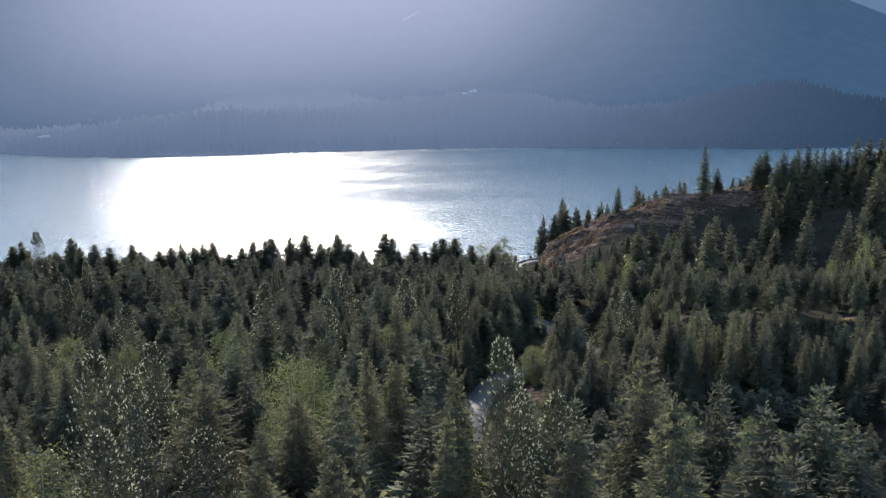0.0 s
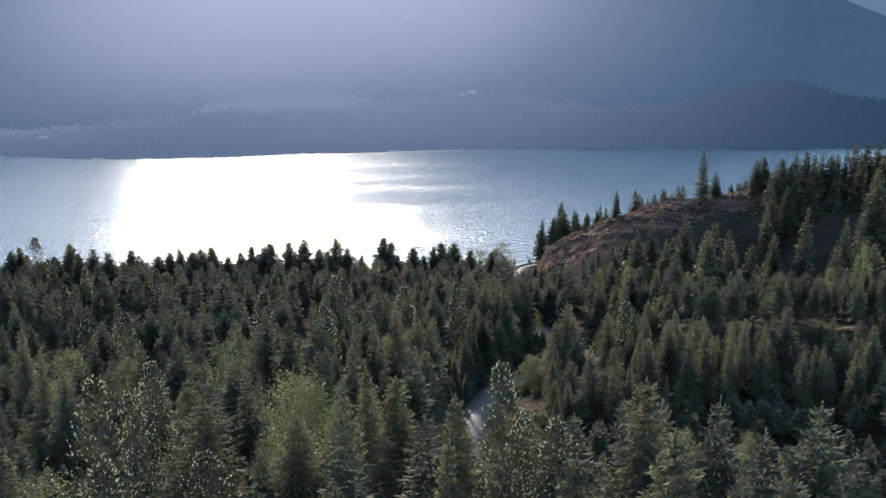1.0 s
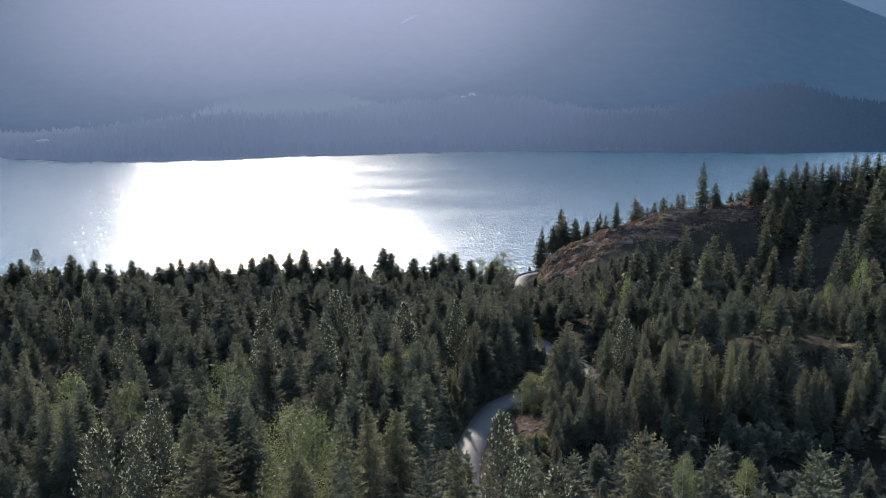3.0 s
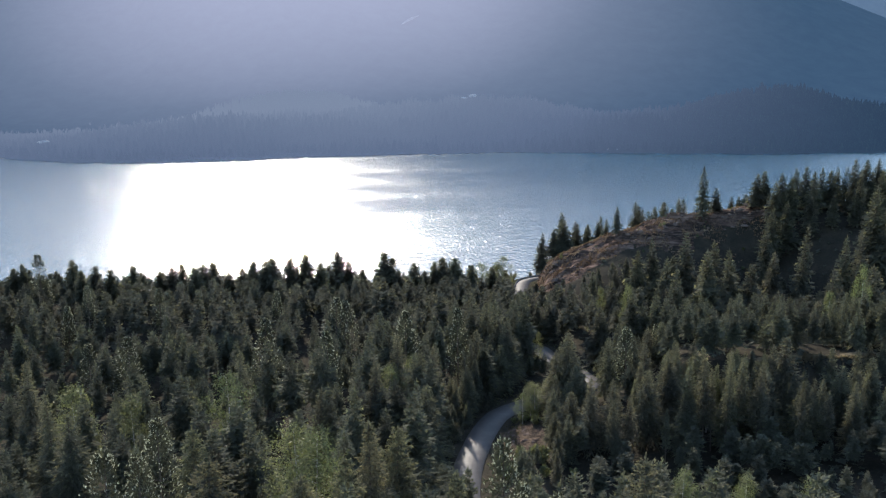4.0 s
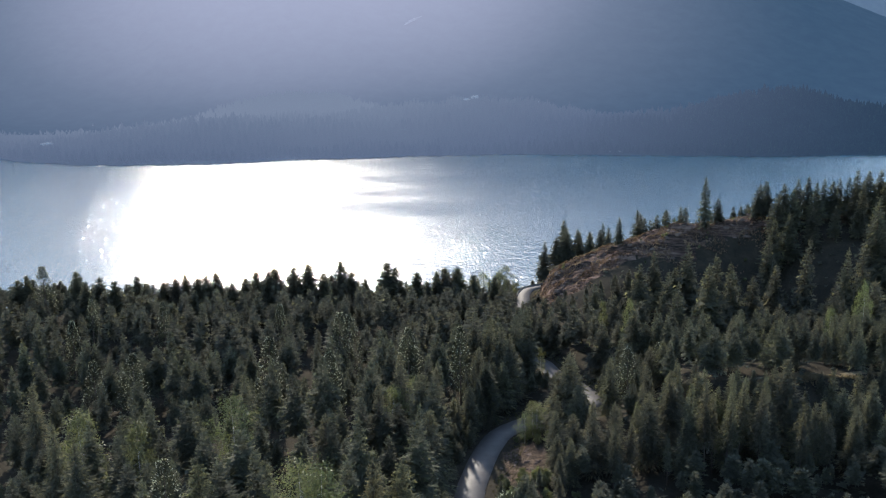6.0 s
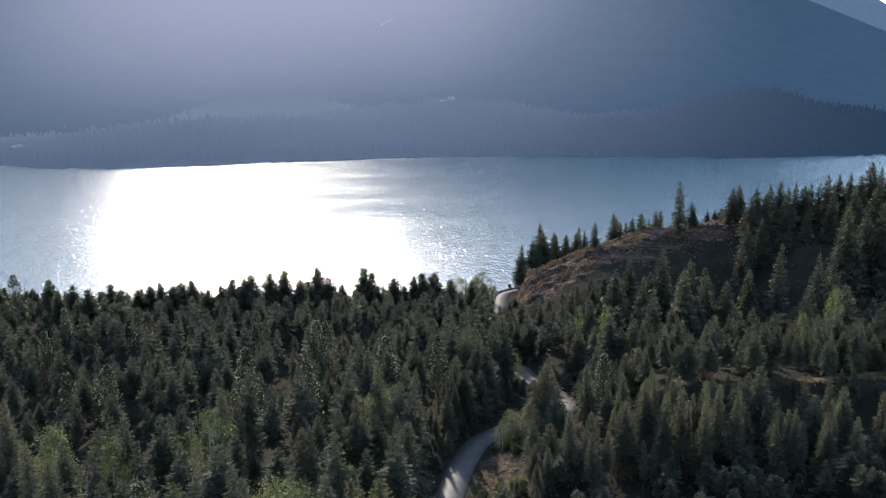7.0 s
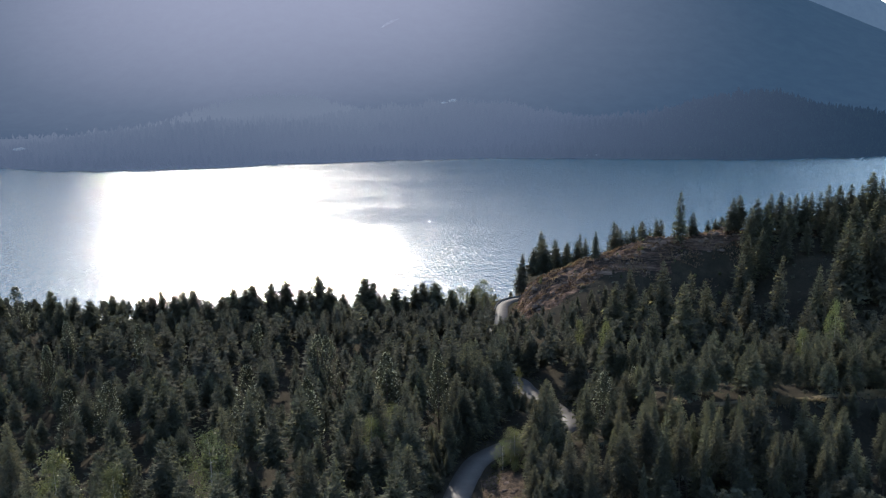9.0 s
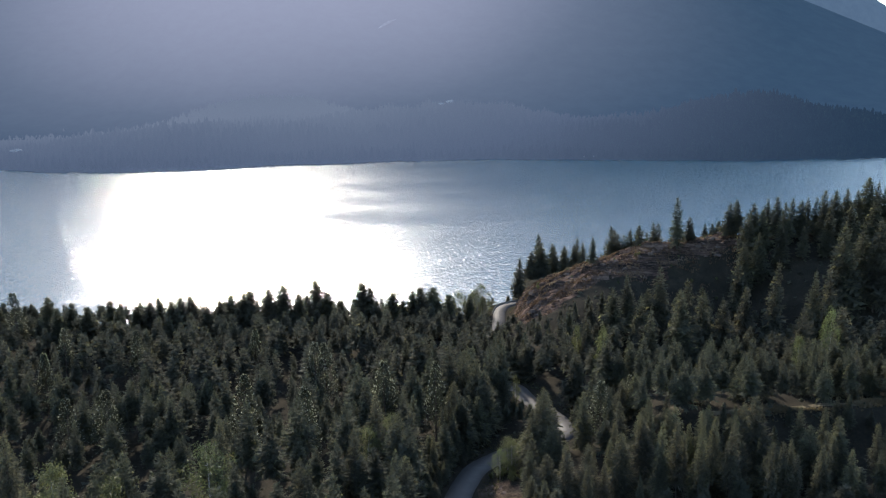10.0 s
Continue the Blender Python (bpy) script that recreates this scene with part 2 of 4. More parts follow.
def to_road(x, y):
    """Distance to the road's centre line, and its height there."""
    shape = np.shape(x)
    x, y = np.ravel(x).astype(float), np.ravel(y).astype(float)
    d, z = np.full(len(x), 1e3), np.zeros(len(x))
    close = np.nonzero((x > -20) & (x < 140) & (y > 55) & (y < 435))[0]
    for part_of in np.array_split(close, len(close) // 20000 + 1):
        q = (x[part_of, None] - ROAD_LINE[:, 0]) ** 2 + (y[part_of, None] - ROAD_LINE[:, 1]) ** 2
        i = q.argmin(1)
        d[part_of], z[part_of] = np.sqrt(q[np.arange(len(i)), i]), ROAD_LINE[i, 2]
    return d.reshape(shape), z.reshape(shape)


def terrain(x, y, with_road=True):
    x, y = np.asarray(x, float), np.asarray(y, float)
    z = 51 - 0.137 * (y - 64)
    z = np.where(y < 30, 55.7 + 0.04 * (30 - y), z)
    z = z - 9 * bump(x, y, -90, 205, 55, 70) + 8 * bump(x, y, -165, 300, 60, 55) - 7 * bump(x, y, 45, 112, 30, 28)
    # the bench on the right, and the rocky ridge that runs out to the road
    z = z + 11 * ramp(x, 42, 58) * ramp(y, 167, 177) * (1 - ramp(y, 188, 240)) * (1 - 0.5 * ramp(x, 120, 260))
    rise = 46 * (1 - np.exp(-np.clip(x - 28, 0, None) / 38)) + 6 * ramp(x, 150, 260)
    side = np.where(y < 350, 46.0 - 23 * ramp(x, 66, 106) + 24 * ramp(x, 124, 156), 42.0)
    z = z + rise * np.exp(-0.5 * ((y - 350) / side) ** 2)
    # down to the lake bed
    z = z + 14 * ramp(x, 40, 65) * ramp(y, 395, 440)
    z = z - 0.28 * np.clip(y - 395 - 80 * ramp(x, 38, 66), 0, None)
    z = np.maximum(z, -12)
    if with_road:
        d, rz = to_road(x, y)
        z = z + (rz - 0.12 - z) * (1 - ramp(d, 4.2, 13))
    return z


def open_hill(x, y):
    """1 on the bare flank of the ridge."""
    return ramp(x, 36, 48) * (1 - ramp(x, 140, 152)) * ramp(y - 11 * ramp(x, 52, 78), 308, 320) * (1 - ramp(y, 372, 386))


def ground_height(x, y):
    z = terrain(x, y)
    d, _ = to_road(x, y)
    away = ramp(d, 4.0, 9.0)
    ledges = np.abs(rough(0.2 * x, y + 0.3 * x, 5, 40)) * 2.1 + np.abs(rough(x, y * 1.5, 4.2, 50, 3)) * 1.0
    return z + away * (0.5 * rough(x, y, 14, 30) + open_hill(x, y) * (ledges - 1.1))


def steps(*runs):
    """Coordinates from runs of (start, end, step)."""
    return np.unique(np.concatenate([np.arange(a, b + s / 2, s) for a, b, s in runs]))


gx = steps((-4800, -400, 220), (-400, -60, 5), (-60, 36, 1.8), (36, 150, 1.05), (150, 400, 5), (400, 4800, 220))
gy = steps((-4800, -200, 200), (-200, 130, 6), (130, 304, 2.2), (304, 390, 1.05), (390, 400, 2.0), (400, 520, 5), (520, 1500, 70))
X, Y = np.meshgrid(gx, gy)
Z = ground_height(X, Y)
far_side = ramp(np.abs(X), 420, 900) * (1 - ramp(Y, 300, 420))
Z = Z + far_side * 60
faces = grid_faces(len(gx), len(gy))
cx, cy = X.ravel()[faces].mean(1), Y.ravel()[faces].mean(1)
mottle = rough(cx, cy, 12, 77)
which = np.zeros(len(faces), int)
# the ridge's shadowed right face keeps the darker floor colour, which paints its shade
which[(open_hill(cx, cy) > 0.5 + 0.25 * mottle) & ((cx < 100 + 12 * mottle) | (cy > 338 + 5 * mottle))] = 1
which[(bump(cx, cy, 16.5, 157, 4.5, 11) > 0.45 + 0.15 * mottle)] = 2
which[(np.abs(cy - 178.5 - 0.05 * (cx - 80)) < 2.6 + 2.5 * mottle) & (rough(cx, cy, 7, 78) > -0.15) & (cx > 50) & (cx < 116)] = 3
ground = new("ground", mesh_of("ground", np.stack([X.ravel(), Y.ravel(), Z.ravel()], 1), faces, FLOOR, HILL, SOIL, BENCH, which=which, smooth=True))
tagged(ground, "forest floor rising to a dry reddish rocky ridge", "ground", kind="structure")


def build_road():
    line = ROAD_LINE
    t = np.gradient(line, axis=0)
    side = np.stack([t[:, 1], -t[:, 0], 0 * t[:, 0]], 1)
    side /= np.linalg.norm(side, axis=1)[:, None]
    w = ROAD_WIDTH / 2
    prof = [(-w, -0.35), (-w, 0.0), (0, 0.06), (w, 0.0), (w, -0.35)]
    v = np.stack([line + side * a + np.array([0, 0, b]) for a, b in prof], 1).reshape(-1, 3)
    f = grid_faces(5, len(line))
    road = new("road", mesh_of("road", v, f, ASPHALT, smooth=True))
    tagged(road, "narrow grey asphalt road winding through the forest", "road", kind="structure")


build_road()

lake = new("water", mesh_of("water", [(-4900, 380, 0), (4900, 380, 0), (4900, 2100, 0), (-4900, 2100, 0)], [(0, 1, 2, 3)], WATER))
tagged(lake, "wide rippled blue mountain lake glittering in the sun", "lake", kind="structure")

# the far shore: x and y of the waterline
SHORE = [(-4800, 1700), (-1100, 1560), (-780, 1440), (-600, 1319), (-522, 1290), (-433, 1288), (-348, 1309), (-271, 1372), (-80, 1413), (117, 1437),
         (287, 1413), (390, 1372), (528, 1345), (711, 1340), (1000, 1400), (1600, 1500), (4800, 1600)]


def far_height(x, y):
    sx, sy = zip(*SHORE)
    d = y - np.interp(x, sx, sy) + 14 * rough(x, x * 0, 60, 91, 3)
    z = -6 + 9 * ramp(d, -25, 12) + (6 + 16 * ramp(x, -880, -560)) * ramp(d, 0, 240)
    hills = (56 * bump(x, y, 619, 1640, 135, 130) + 36 * bump(x, y, 840, 1730, 170, 120) + 44 * bump(x, y, 150, 1840, 150, 150)
             + 26 * bump(x, y, -60, 1830, 130, 130) + 14 * bump(x, y, 350, 1560, 50, 90) + 24 * bump(x, y, -430, 1560, 150, 140)
             + 24 * bump(x, y, -300, 1900, 170, 150) + 58 * bump(x, y, -430, 2170, 165, 85) + 30 * bump(x, y, -250, 2190, 150, 95))
    return z + hills * ramp(d, 0, 200) + ramp(d, 20, 200) * 5 * rough(x, y, 90, 95)


fx, fy = steps((-4800, -1200, 150), (-1200, 1300, 12), (1300, 4800, 150)), steps((1150, 2400, 12))
X, Y = np.meshgrid(fx, fy)
Z = far_height(X, Y)
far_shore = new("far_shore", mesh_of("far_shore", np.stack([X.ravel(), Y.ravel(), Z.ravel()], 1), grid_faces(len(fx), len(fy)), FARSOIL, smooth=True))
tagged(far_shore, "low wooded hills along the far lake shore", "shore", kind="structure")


def mountain_height(x, y):
    crest = np.minimum(760, 462 - 0.44 * (x - 1611)) - 40 * rough(x, 0 * x, 700, 61, 3) * (x < 1300)
    crest = np.maximum(crest, 60)
    up = ramp(y, 1950, 3600)
    z = crest * up + up * (1 - ramp(y, 3300, 3600)) * (1 - 0.9 * ramp(x, 900, 1500)) * 105 * rough(x + 0.35 * y, y * 0.35, 600, 64, 4)
    return np.where(y > 3600, z - 0.5 * (y - 3600), z) + 20 * (1 - up)


mx, my = steps((-4800, 4800, 40)), steps((1950, 3900, 40))
X, Y = np.meshgrid(mx, my)
Z = mountain_height(X, Y)
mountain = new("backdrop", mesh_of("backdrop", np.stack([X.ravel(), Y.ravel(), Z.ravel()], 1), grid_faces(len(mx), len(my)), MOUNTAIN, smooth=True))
tagged(mountain, "hazy blue wooded mountainside beyond the lake", "mountain", kind="structure")


def scree(x0, y0, x1, y1, width):
    """A pale streak laid down the mountainside in place of a lens ghost."""
    u = np.linspace(0, 1, 26)[:, None]
    v = np.linspace(-0.5, 0.5, 5)[None, :]
    x = x0 + (x1 - x0) * u + 0 * v
    y = y0 + (y1 - y0) * u + v * width * np.sin(np.pi * np.clip(u, 0.04, 0.96)) * (1 + 0.4 * rough(x, x * 0, 14, 88, 2))
    z = mountain_height(x, y) + 5
    ob = new("pale_streak", mesh_of("pale_streak", np.stack([x.ravel(), y.ravel(), z.ravel()], 1), grid_faces(5, 26), PALE_STREAK, smooth=True))
    tagged(ob, "pale streak on the far mountainside", "scree", kind="structure")


scree(-124, 2644, -65, 2708, 13)

mx, my = steps((1500, 4900, 50)), steps((3900, 4600, 50))
X, Y = np.meshgrid(mx, my)
Z = np.maximum((606 - 0.6 * (X - 2428)), 40) * ramp(Y, 3900, 4500) + 12 * rough(X, Y, 160, 81)
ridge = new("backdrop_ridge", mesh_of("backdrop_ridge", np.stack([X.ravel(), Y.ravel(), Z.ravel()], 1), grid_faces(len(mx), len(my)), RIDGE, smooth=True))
tagged(ridge, "pale blue farther mountain ridge under the sky", "mountain", kind="structure")



# ---- trees ----
def trunk_mesh(name, h, r, mat, limbs, rng, lean=0.0):
    """A tapered trunk with thin limbs, h metres high, standing 0.6 m into the ground."""
    verts, faces = [], []

    def tube(a, b, ra, rb, n):
        a, b = np.array(a, float), np.array(b, float)
        d = (b - a) / np.linalg.norm(b - a)
        u = np.cross(d, (0.31, 0.87, 0.11))
        u /= np.linalg.norm(u)
        v = np.cross(d, u)
        k = len(verts)
        for c, rr in ((a, ra), (b, rb)):
            for i in range(n):
                q = 2 * math.pi * i / n
                verts.append(c + rr * (u * math.cos(q) + v * math.sin(q)))
        for i in range(n):
            j = (i + 1) % n
            faces.extend([(k + i, k + j, k + n + j), (k + i, k + n + j, k + n + i)])

    levels = [-0.6, 0.12 * h, 0.4 * h, 0.72 * h, 0.99 * h]
    at = [np.array((lean * z + rng.normal(0, 0.06), rng.normal(0, 0.06), z)) for z in levels]
    for i in range(4):
        ra, rb = (r * max(0.06, 1 - z / h) * (1.25 if z < 0.5 else 1) for z in levels[i:i + 2])
        tube(at[i], at[i + 1], ra, rb, 7)
    for _ in range(limbs):
        z = rng.uniform(0.12, 0.85) * h
        q, ln = rng.uniform(0, 2 * math.pi), h * 0.12 * (1.05 - z / h)
        tube((lean * z, 0, z), (lean * z + ln * math.cos(q), ln * math.sin(q), z + ln * rng.uniform(-0.25, 0.3)), 0.05, 0.012, 3)
    return mesh_of(name, verts, faces, mat)


def fir_crown(rng, h=20.0, branches=230, k=5, base=0.1, width=0.2, droop=0.3, ragged=0.4, fat=1.0, taper=0.8, leader=14, sprays=1):
    """Whorls of branches, each a flat feather of needle sprays, sagging and turned up again at the end."""
    n = branches
    rows = max(6, n // 9)
    level = (np.arange(n) // 9 + rng.uniform(-0.28, 0.28, n)) / rows
    t = base + (0.975 - base) * np.clip(level, 0, 1) ** 0.9
    q = np.arange(n) * 2.399963 + rng.uniform(-0.4, 0.4, n)
    lobes = 1 + 0.16 * np.sin(q * 2 + rng.uniform(0, 6)) + 0.06 * np.sin(t * 19 + rng.uniform(0, 6)) + 0.1 * np.sin(t * 47 + q)
    length = h * width * np.clip(1 - t, 0.01, 1) ** taper * (1 - ragged * rng.uniform(0, 1, n) ** 1.5) * lobes + 0.28
    length *= np.where(t < base + 0.12, 0.78, 1.0)
    rise = np.interp(t, [base, 0.45, 0.8, 1.0], [-0.3, -0.06, 0.22, 0.75]) + rng.normal(0, 0.09, n)
    out = np.stack([np.cos(q), np.sin(q), rise], 1)
    root = np.stack([0 * t, 0 * t, t * h], 1)
    sag = droop * length * (0.4 + rng.uniform(0, 0.7, n))

    def spine(s):
        return root + out * (length * s)[:, None] + np.stack([0 * s, 0 * s, -sag * s ** 2 + 0.7 * sag * s ** 4], 1)

    side = np.stack([-np.sin(q), np.cos(q), rng.normal(0, 0.22, n)], 1)
    tris, tips = [], []
    for j in range(k):
        s0 = np.full(n, 0.12 + 0.86 * j / k)
        for sgn in (-1, 1):
            s = np.clip(s0 + rng.uniform(-0.05, 0.05, n), 0.04, 0.98)
            reach = length * (0.36 * (1.08 - s) + 0.12) * rng.uniform(0.55, 1.25, n)
            hang = np.where(rng.uniform(0, 1, n) < 0.4, rng.uniform(0.4, 1.2, n), rng.uniform(-0.1, 0.5, n))
            foot = spine(s)
            twig = side * (sgn * reach)[:, None] + out * (0.45 * reach)[:, None]
            twig[:, 2] -= reach * hang
            tip = s + rng.normal(0, 0.1, n) > 0.8
            across = out * (length * 0.5 / k * fat)[:, None]
            if sprays == 1:
                tris.append(np.stack([foot - across, foot + across, foot + twig], 1))
                tips.append(tip)
                continue
            for i in range(sprays):
                at = foot + twig * (0.75 * i / sprays)
                away = twig * (0.5 * rng.uniform(0.7, 1.2, n))[:, None] + across * (rng.uniform(0.6, 1.8, n) * (1 if i % 2 else -0.8))[:, None]
                away[:, 2] -= 0.25 * reach * rng.uniform(-0.3, 1, n)
                thick = across * ((0.55 - 0.25 * i / sprays) * (0.6 if sprays > 3 else 1.0))
                thick[:, 2] += 0.05 * rng.normal(0, 1, n)
                tris.append(np.stack([at - thick, at + thick, at + away], 1))
                tips.append(tip)
    a, c = spine(np.full(n, 0.72)), spine(np.full(n, 1.1))
    w = side * (0.045 * length + 0.03)[:, None]
    tris.append(np.stack([a + w, a - w, c], 1))
    tips.append(np.ones(n, bool))
    # the leader, with short upturned shoots
    z = np.linspace(0.94, 1.0, leader)
    p = rng.uniform(0, 6.28, leader)
    e = np.stack([np.cos(p), np.sin(p), 0.7 + 0 * p], 1) * ((1.015 - z) * h * 0.22 * rng.uniform(0.7, 1.2, leader))[:, None]
    r0 = np.stack([0 * z, 0 * z, z * h], 1)
    tris.append(np.stack([r0 + [0.05, 0, -0.22], r0 + [-0.05, 0.03, 0.04], r0 + e], 1))
    tips.append(np.zeros(leader, bool))
    return np.concatenate(tris).reshape(-1, 3), np.concatenate(tips)


def tuft_crown(rng, h=20.0, branches=80, tufts=3, needles=9, base=0.2, width=0.15, size=0.6, thin=0.15):
    """Brushes of long needles: upturned ones at the branch ends, paled for their backlit gleam, dark ones further in.
    """
    n = branches
    t = base + (1 - base) * np.sort(rng.uniform(0, 1, n)) ** 0.85
    q = np.arange(n) * 2.399963 + rng.uniform(-0.6, 0.6, n)
    length = h * width * (np.clip(1 - t, 0.01, 1) ** 0.74) * rng.uniform(0.6, 1.1, n) + 0.3
    length *= np.interp(t, [base, base + 0.2, 1], [0.7, 1.0, 1.0])
    rise = np.interp(t, [base, 0.6, 1.0], [-0.12, 0.2, 0.9]) + rng.normal(0, 0.12, n)
    out = np.stack([np.cos(q), np.sin(q), rise], 1)
    root = np.stack([0 * t, 0 * t, t * h * 0.985], 1)
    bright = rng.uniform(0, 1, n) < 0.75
    tris, tips = [], []
    for j in range(tufts):
        s = np.ones(n) if j == 0 else np.clip(1 - 0.62 * j / tufts * rng.uniform(0.7, 1.3, n), 0.15, 1)
        away = rng.normal(0, 0.16, (n, 3)) * (length * (0.25 if j == 0 else 1.0))[:, None]
        centre = root + out * (length * s)[:, None] + away
        axis = out * (0.6 if j == 0 else 0.9) + [0, 0, 0.85 if j == 0 else 0.1] + rng.normal(0, 0.2, (n, 3))
        axis /= np.linalg.norm(axis, axis=1)[:, None]
        for _ in range(needles):
            d = axis + rng.normal(0, 0.42 if j == 0 else 0.7, (n, 3))
            d /= np.linalg.norm(d, axis=1)[:, None]
            u = np.cross(d, rng.normal(0, 1, (n, 3)))
            u /= np.linalg.norm(u, axis=1)[:, None] + 1e-6
            ln = (size * (1.0 if j == 0 else 1.3) * rng.uniform(0.7, 1.25, n))[:, None]
            foot = centre + axis * (size * rng.uniform(-0.35, 0.35, n))[:, None]
            tris.append(np.stack([foot - u * ln * thin, foot + u * ln * thin, foot + d * ln], 1))
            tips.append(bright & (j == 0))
    return np.concatenate(tris).reshape(-1, 3), np.concatenate(tips)


def leaf_crown(rng, h=14.0, clumps=70, leaves=26, base=0.18, width=0.2, size=0.34, spread=0.09):
    """Clumps of small leaves round the limbs of a broad-leaved tree, with gaps between."""
    t = rng.uniform(base, 1, clumps)
    q = rng.uniform(0, 6.283, clumps)
    r = h * width * np.sin(np.clip((t - base) / (1.03 - base), 0, 1) ** 0.8 * math.pi) ** 0.7 * rng.uniform(0.45, 1.05, clumps)
    centre = np.stack([r * np.cos(q), r * np.sin(q), t * h], 1)
    c = np.repeat(centre, leaves, 0)
    c = c + rng.normal(0, 1, c.shape) * h * spread * np.array([0.55, 0.55, 0.6])
    u = rng.normal(0, 1, c.shape)
    u /= np.linalg.norm(u, axis=1)[:, None]
    v = np.cross(u, rng.normal(0, 1, c.shape))
    v /= np.linalg.norm(v, axis=1)[:, None]
    s = (size * rng.uniform(0.6, 1.3, len(c)))[:, None]
    return np.stack([c - u * s * 0.5, c + u * s * 0.5 + v * s * 0.1, c + v * s], 1).reshape(-1, 3)


def triangles(name, v, *mats):
    v, which = v if isinstance(v, tuple) else (v, None)
    return mesh_of(name, v, np.arange(len(v)).reshape(-1, 3), *mats, which=which)


FIR_H, PINE_H, ASPEN_H = 20.0, 20.0, 14.0
rng = np.random.RandomState(5)
near_firs, mid_firs, high_firs, back_firs, broad_firs, wood_firs, plain_firs, pines, mid_pines, aspens, mid_aspens = [], [], [], [], [], [], [], [], [], [], []
for i in range(6):
    tp = (0.95, 0.85, 1.0, 0.8, 0.92, 0.88)[i]
    w, dr = (0.27, 0.32, 0.29, 0.225, 0.36, 0.30)[i], (0.3, 0.42, 0.22, 0.34, 0.3, 0.48)[i]
    near_firs.append((trunk_mesh("trunk", FIR_H, 0.26, BARK, 40, rng), triangles("crown", fir_crown(rng, FIR_H, 270, 7, 0.1, w, dr, fat=0.85, taper=tp, leader=34, sprays=4), FIR, FIR_TIPS)))
    mid_firs.append((trunk_mesh("trunk", FIR_H, 0.24, BARK, 12, rng), triangles("crown", fir_crown(rng, FIR_H, 279, 4, 0.12, w, dr, fat=1.0, taper=tp, sprays=2), FIR, FIR_TIPS)))
    high_firs.append((trunk_mesh("trunk", FIR_H, 0.22, BARK, 26, rng), triangles("crown", fir_crown(rng, FIR_H, 234, 4, 0.34, w * 0.85, dr, fat=0.95, taper=tp, sprays=2), FIR, FIR_TIPS)))
    back_firs.append((trunk_mesh("trunk", FIR_H, 0.24, BARK, 8, rng), triangles("crown", fir_crown(rng, FIR_H, 234, 4, 0.12, w, dr, fat=1.0, taper=tp), FIR, FIR_TIPS)))
    broad_firs.append((trunk_mesh("trunk", FIR_H, 0.24, BARK, 8, rng), triangles("crown", fir_crown(rng, FIR_H, 270, 4, 0.15, 0.21 + 0.4 * w, dr, fat=1.05, taper=tp * 0.82, ragged=0.3), FIR, FIR_TIPS)))
    wood_firs.append(fir_crown(rng, FIR_H, 171, 4, 0.4, w, dr, fat=1.0, taper=tp))
    plain_firs.append(fir_crown(rng, FIR_H, 99, 3, 0.45, w * 1.05, dr, fat=1.2, taper=tp * 0.85, leader=8))
for i in range(4):
    w = (0.17, 0.21, 0.19, 0.23)[i]
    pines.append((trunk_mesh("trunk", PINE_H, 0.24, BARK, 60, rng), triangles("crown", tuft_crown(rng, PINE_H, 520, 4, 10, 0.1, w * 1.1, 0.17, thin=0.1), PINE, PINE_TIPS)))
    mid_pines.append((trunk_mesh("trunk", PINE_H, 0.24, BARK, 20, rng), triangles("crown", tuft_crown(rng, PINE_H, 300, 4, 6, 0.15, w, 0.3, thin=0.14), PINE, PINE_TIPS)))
for i in range(3):
    w = (0.16, 0.2, 0.24)[i]
    aspens.append((trunk_mesh("trunk", ASPEN_H, 0.16, PALE_BARK, 30, rng), triangles("crown", leaf_crown(rng, ASPEN_H, 130, 90, 0.12, w, 0.11, 0.06), ASPEN)))
    mid_aspens.append((trunk_mesh("trunk", ASPEN_H, 0.16, PALE_BARK, 16, rng), triangles("crown", leaf_crown(rng, ASPEN_H, 100, 60, 0.15, w, 0.17, 0.055), ASPEN)))

LABELS = {
    "fir": ("fir_tree", "dark green conifer with drooping branches in the forest", "conifer", "conifers of the forest", FIR_H),
    "pine": ("pine_tree", "pine with silvery upturned needle tufts among darker firs", "pine tree", "pines of the forest", PINE_H),
    "aspen": ("aspen_tree", "young broad-leaved tree with light green leaves", "deciduous tree", "broad-leaved trees", ASPEN_H),
}


def plant(kind, x, y, h, r, wide=1.0, high=False):
    name, text, category, group, full = LABELS[kind]
    near = y < (104 if kind == "fir" else 120)
    stock = {"fir": (mid_firs, near_firs), "pine": (mid_pines, pines), "aspen": (mid_aspens, aspens)}[kind][int(near)]
    stock = high_firs if high else stock if kind != "fir" or y < 215 else broad_firs if y > 280 and x < 40 else back_firs
    trunk, crown = stock[r.randint(len(stock))]
    tree = new(name)
    tree.empty_display_size = 0.5
    s = h / full
    wide = wide * r.uniform(0.8, 1.15) * (20.0 / max(h, 11.0)) ** 0.35 * 1.14
    tree.matrix_basis = pose(x, y, float(ground_height(np.array([x]), np.array([y]))[0]), r.normal(0, 1.2), r.normal(0, 1.2), r.uniform(0, 360)) @ Matrix.Diagonal((s * wide, s * wide, s, 1))
    part("trunk", trunk, tree)
    part("crown", crown, tree)
    return tagged(tree, text, category, group)


